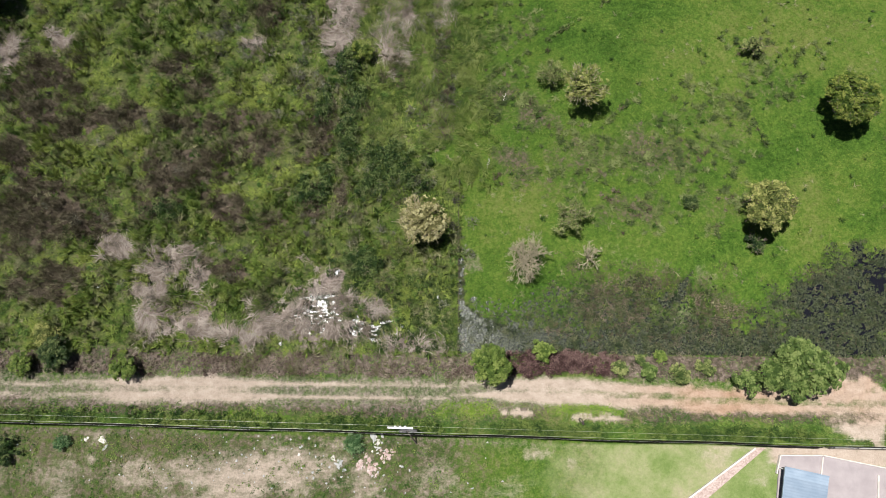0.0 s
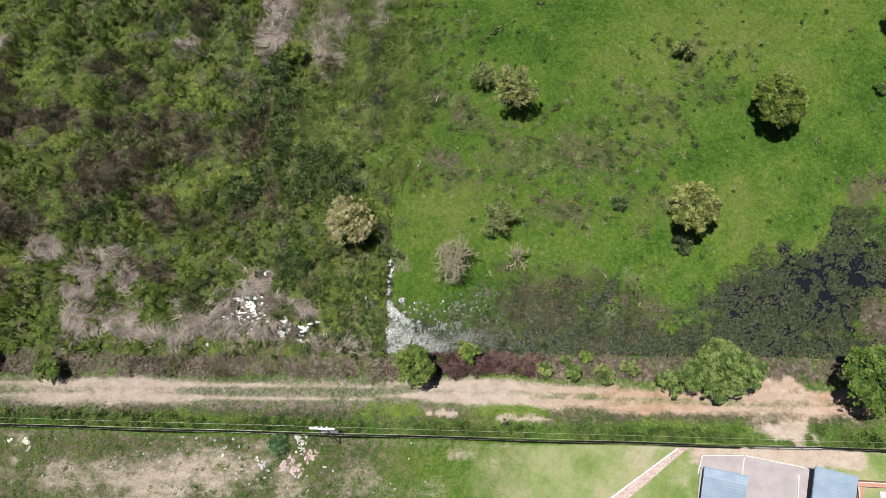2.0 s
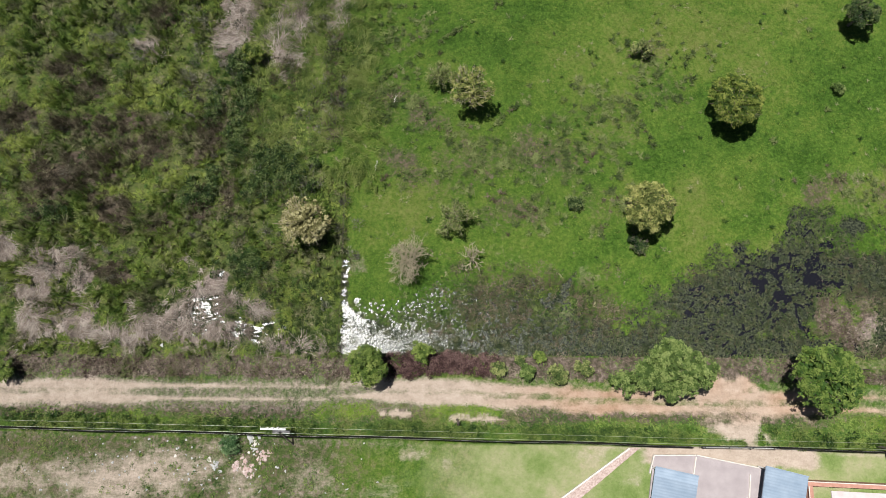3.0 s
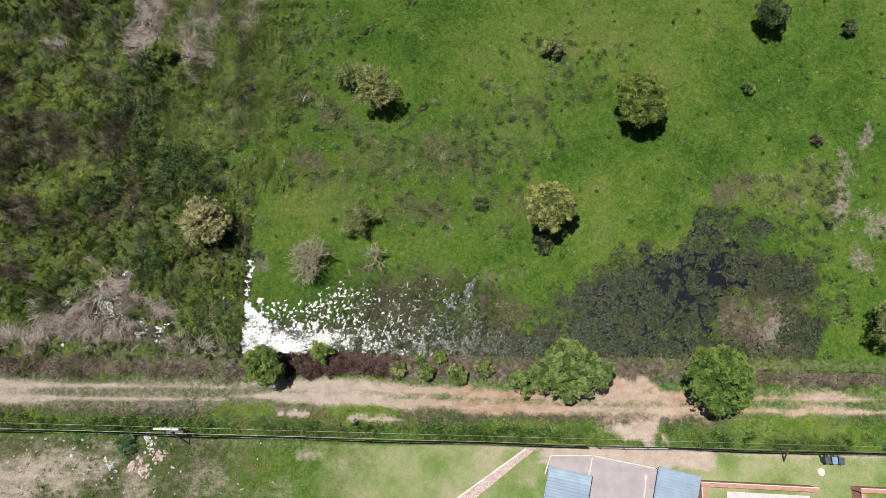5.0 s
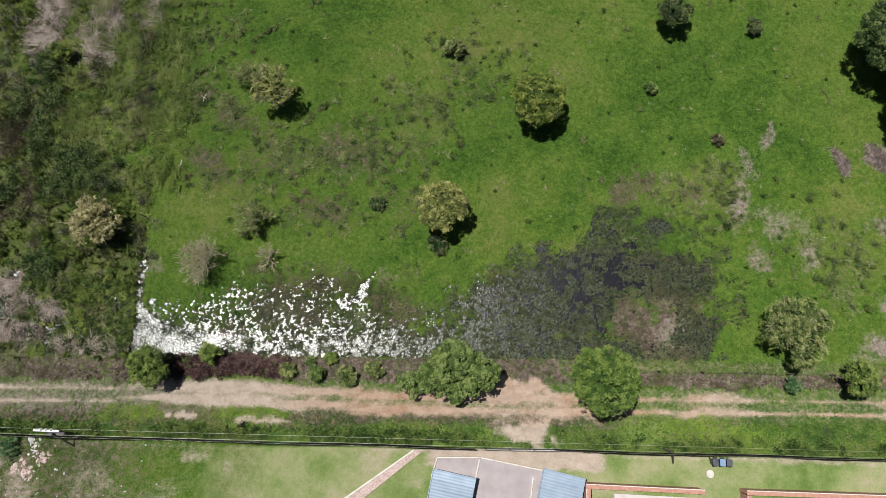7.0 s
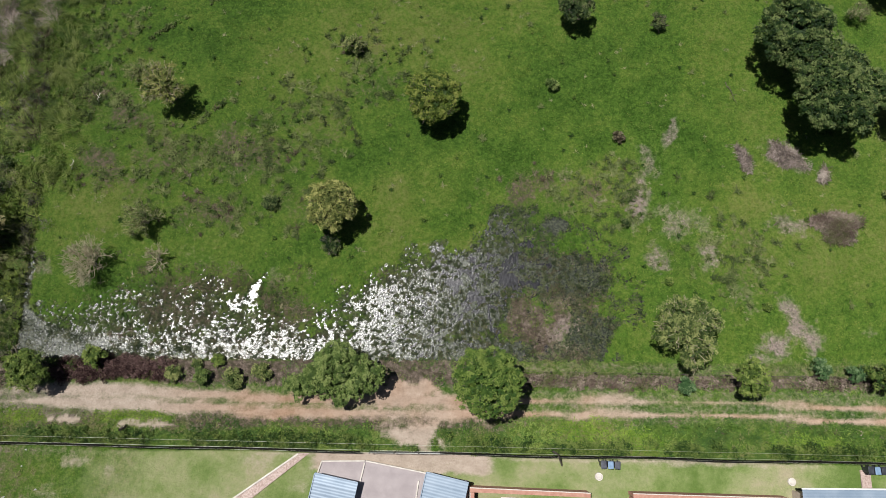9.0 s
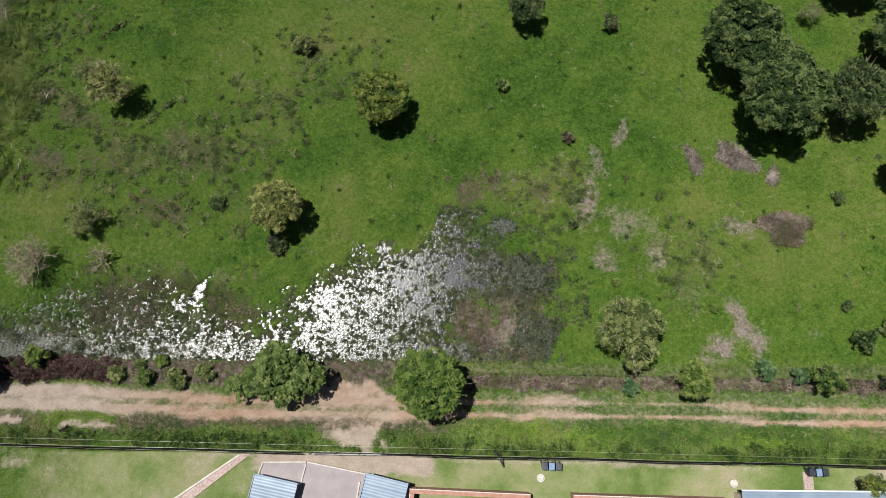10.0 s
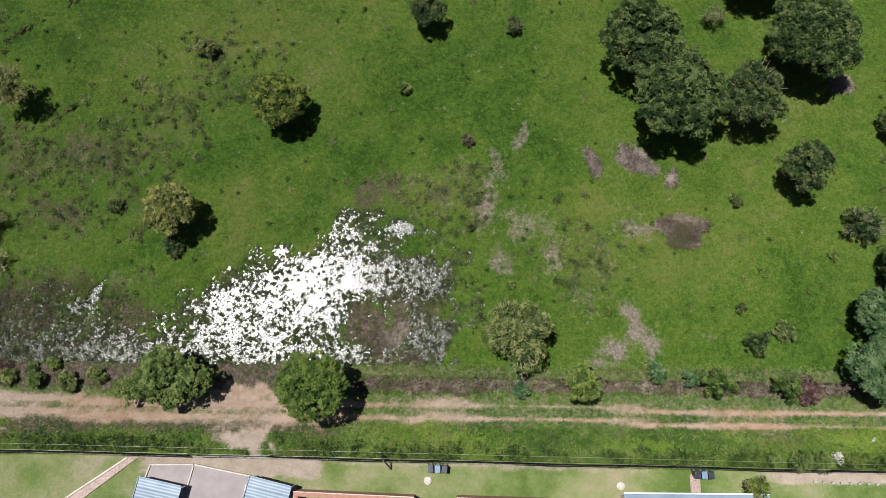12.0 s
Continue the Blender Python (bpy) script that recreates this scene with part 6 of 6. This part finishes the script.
# ---- bins, discs, blocks ----
def wheelie_bin(x, y, turn, body_mat, lid_mat, label):
    ob = thing("wheelie_bin", x, y, label, "bin", "wheelie bins by the wall", turn)
    bm = bmesh.new()
    made = bmesh.ops.create_cube(bm, size=1.0, matrix=Matrix.Translation((0, 0, 0.5)) @ Matrix.Diagonal((0.47, 0.58, 0.92, 1)))
    for v in made["verts"]:
        if v.co.z < 0.3:
            v.co.x *= 0.8
            v.co.y *= 0.75
    bmesh.ops.bevel(bm, geom=bm.edges[:], offset=0.03, segments=2, affect="EDGES")
    part("body", bm, body_mat, ob)
    part("lid", boxed(0, -0.02, 1.0, 0.5, 0.64, 0.07, 0, 0.025), lid_mat, ob)
    part("handle", boxed(0, 0.34, 0.95, 0.4, 0.04, 0.04, 0, 0.01), body_mat, ob)
    for k in (-1, 1):
        bm = bmesh.new()
        bmesh.ops.create_cone(bm, cap_ends=True, segments=14, radius1=0.11, radius2=0.11, depth=0.06, matrix=Matrix.Translation((0.2 * k, 0.26, 0.11)) @ Matrix.Rotation(radians(90), 4, "Y"))
        part("wheel", bm, M_DARK, ob)


for k in range(3):
    wheelie_bin(54.85 + 0.62 * k, -7.0 - 0.02 * k, 3 - 4 * k, M_BINDARK, M_BINBLUE if k == 1 else M_BINLID, "blue-grey lidded wheelie bin on the lawn" if k == 1 else "dark grey wheelie bin on the lawn")
    wheelie_bin(78.7 + 0.6 * k, -7.3 - 0.01 * k, 2 * k, M_BINDARK, M_BINBLUE if k == 1 else M_BINDARK, "blue lidded wheelie bin beside the path" if k == 1 else "black wheelie bin beside the path")


def disc(x, y, r, label):
    ob = thing("concrete_disc", x, y, label, "disc")
    bm = bmesh.new()
    bmesh.ops.create_cone(bm, cap_ends=True, segments=28, radius1=r, radius2=r * 0.96, depth=0.14, matrix=Matrix.Translation((0, 0, 0.09)))
    part("rim", bm, M_KERB, ob)
    bm = bmesh.new()
    bmesh.ops.create_cone(bm, cap_ends=True, segments=24, radius1=r * 0.8, radius2=r * 0.6, depth=0.06, matrix=Matrix.Translation((0, 0, 0.185)))
    part("cap", bm, M_KERB, ob)


disc(54.6, -8.15, 0.36, "white round concrete disc set in the lawn")
disc(72.0, -8.45, 0.36, "white round concrete disc beside a house")
for k in range(9):
    ob = thing("block", 89.6 + 0.8 * k, -7.95 - 0.02 * k, "small whitish concrete block edging a bed", "block", "row of edging blocks", 3 * k)
    part("shell", boxed(0, 0, 0.1, 0.28, 0.17, 0.2, 0, 0.02), M_CONCRETE, ob)


# ---- litter and rubble ----
def scrap(x, y, s, label, material, seed, flat=0.35):
    """A crumpled piece of sheet or a broken lump."""
    bm = bmesh.new()
    bmesh.ops.create_icosphere(bm, subdivisions=2, radius=s)
    rng = random.Random(seed)
    ph = [rng.uniform(0, 6) for _ in range(4)]
    for v in bm.verts:
        k = 1 + 0.35 * math.sin(v.co.x / s * 3 + ph[0]) + 0.3 * math.sin(v.co.y / s * 4 + ph[1]) + rng.uniform(-0.2, 0.2)
        v.co = Vector((v.co.x * k * 1.2, v.co.y * k, max(v.co.z, -0.3 * s) * flat * k))
    me = bpy.data.meshes.new("litter")
    bm.to_mesh(me)
    bm.free()
    ob = put("litter", me, material)
    ob.location = (x, y, ground_at(x, y) + 0.08 * s)
    ob.rotation_euler = (0, 0, rng.uniform(0, 6))
    return tagged(ob, label, "litter")


for k, (x, y, s) in enumerate(((-12.5, 9.8, 0.45), (-15.5, 6.5, 0.3), (-11.2, 6.0, 0.28), (-10.2, 4.6, 0.4), (-9.2, 4.9, 0.35), (-5.9, 4.5, 0.35), (-17.8, 2.6, 0.3), (-36.2, 8.0, 0.25), (-6.4, 3.6, 0.25), (-2.5, 7.4, 0.25))):
    scrap(x, y, s * 0.5, "white plastic litter caught in the weeds", M_LITTER, 300 + k, 0.5)
for k, (x, y, s) in enumerate(((-33.6, -6.6, 0.5), (-33.3, -7.2, 0.35), (-35.2, -6.5, 0.35), (-8.2, -6.0, 0.6), (-11.9, -7.9, 0.35), (-15.0, -6.9, 0.22), (-15.1, -7.6, 0.2), (-5.6, -8.5, 0.2))):
    scrap(x, y, s * 0.55, "grey-white rubble lump on waste ground", M_CONCRETE if k % 2 else M_KERB, 330 + k)
for k in range(60):
    rng = random.Random(k)
    heap_x, heap_y = ((-8.08, -8.75), (-6.91, -7.64), (-8.99, -8.37))[k % 3]
    scrap(heap_x + rng.gauss(0, 0.36), heap_y + rng.gauss(0, 0.33), rng.uniform(0.06, 0.17), "pinkish broken brick rubble", M_BRICK, 350 + k, 0.5)
for k in range(110):
    rng = random.Random(400 + k)
    x = rng.choice((rng.uniform(-45, 4), rng.gauss(-20, 5), rng.gauss(-10, 2.5)))
    scrap(x, wall_y(x) - rng.uniform(0.6, 5.5), rng.uniform(0.04, 0.10), "small pale stone on waste ground", M_CONCRETE, 400 + k, 0.6)
scrap(95.5, -4.3, 0.17, "white plastic bag on the verge", M_LITTER, 481, 0.5)


def stump(x, y, label):
    ob = thing("stump", x, y, label, "stump")
    v, f = tubes([((0, 0, -0.1), (0.05, -0.12, 0.6), 0.19, 0.15), ((0.05, -0.12, 0.6), (0.02, -0.3, 1.1), 0.15, 0.11)], 9)
    put("trunk", fast_mesh("trunk", v, f), M_WOOD, ob)
    v, f = tubes([((0.05, -0.12, 0.55), (0.4, 0.25, 0.9), 0.06, 0.03), ((0.03, -0.2, 0.8), (-0.25, 0.1, 1.1), 0.05, 0.025)], 6)
    put("limb", fast_mesh("limb", v, f), M_DEAD, ob)


stump(11.2, -4.1, "dark broken tree stump on the grassy bank")

for k in range(14):
    rng = random.Random(700 + k)
    scrap(-7.85 + rng.gauss(0, 0.3), -6.49 + rng.gauss(0, 0.5), rng.uniform(0.06, 0.17), "pale broken plaster beside the brick rubble", M_KERB if k % 3 == 0 else M_CONCRETE, 700 + k, 0.5)
for k in range(8):
    rng = random.Random(720 + k)
    scrap(-11.35 + rng.gauss(0, 0.3), -8.4 + rng.gauss(0, 0.3), rng.uniform(0.08, 0.2), "grey-white rubble lump on waste ground", M_CONCRETE, 720 + k, 0.5)


def fallen_branch(x, y, length, turn, material, label, seed):
    """A dead stem with side twigs, lying or leaning on the ground."""
    rng = np.random.default_rng(seed)
    ob = thing("fallen_branch", x, y, label, "branch", turn=turn)
    p = np.array([[k / 5 * length, rng.normal(0, 0.05), 0.05 + 0.04 * k] for k in range(6)])
    v, f = tubes([(a, b, 0.05 - 0.007 * k, 0.043 - 0.007 * k) for k, (a, b) in enumerate(zip(p[:-1], p[1:]))], 6)
    put("stem", fast_mesh("stem", v, f), material, ob)
    v, f = tubes([(p[k], p[k] + [0.2, rng.choice((-1, 1)) * rng.uniform(0.15, 0.35), 0.12], 0.022, 0.008) for k in (1, 2, 3, 4)], 5)
    put("twig", fast_mesh("twig", v, f), material, ob)


fallen_branch(4.23, 28.16, 1.1, 80, M_KERB, "bleached dead stem standing among weeds", 801)
fallen_branch(2.45, 20.88, 1.0, 78, M_KERB, "bleached dead stem lying on the pasture", 802)
fallen_branch(73.24, 15.6, 1.0, 40, M_WOOD, "dark fallen branch on the grass", 803)
fallen_branch(69.83, 31.16, 2.6, -70, M_WOOD, "long thin dark branch lying on grass", 804)
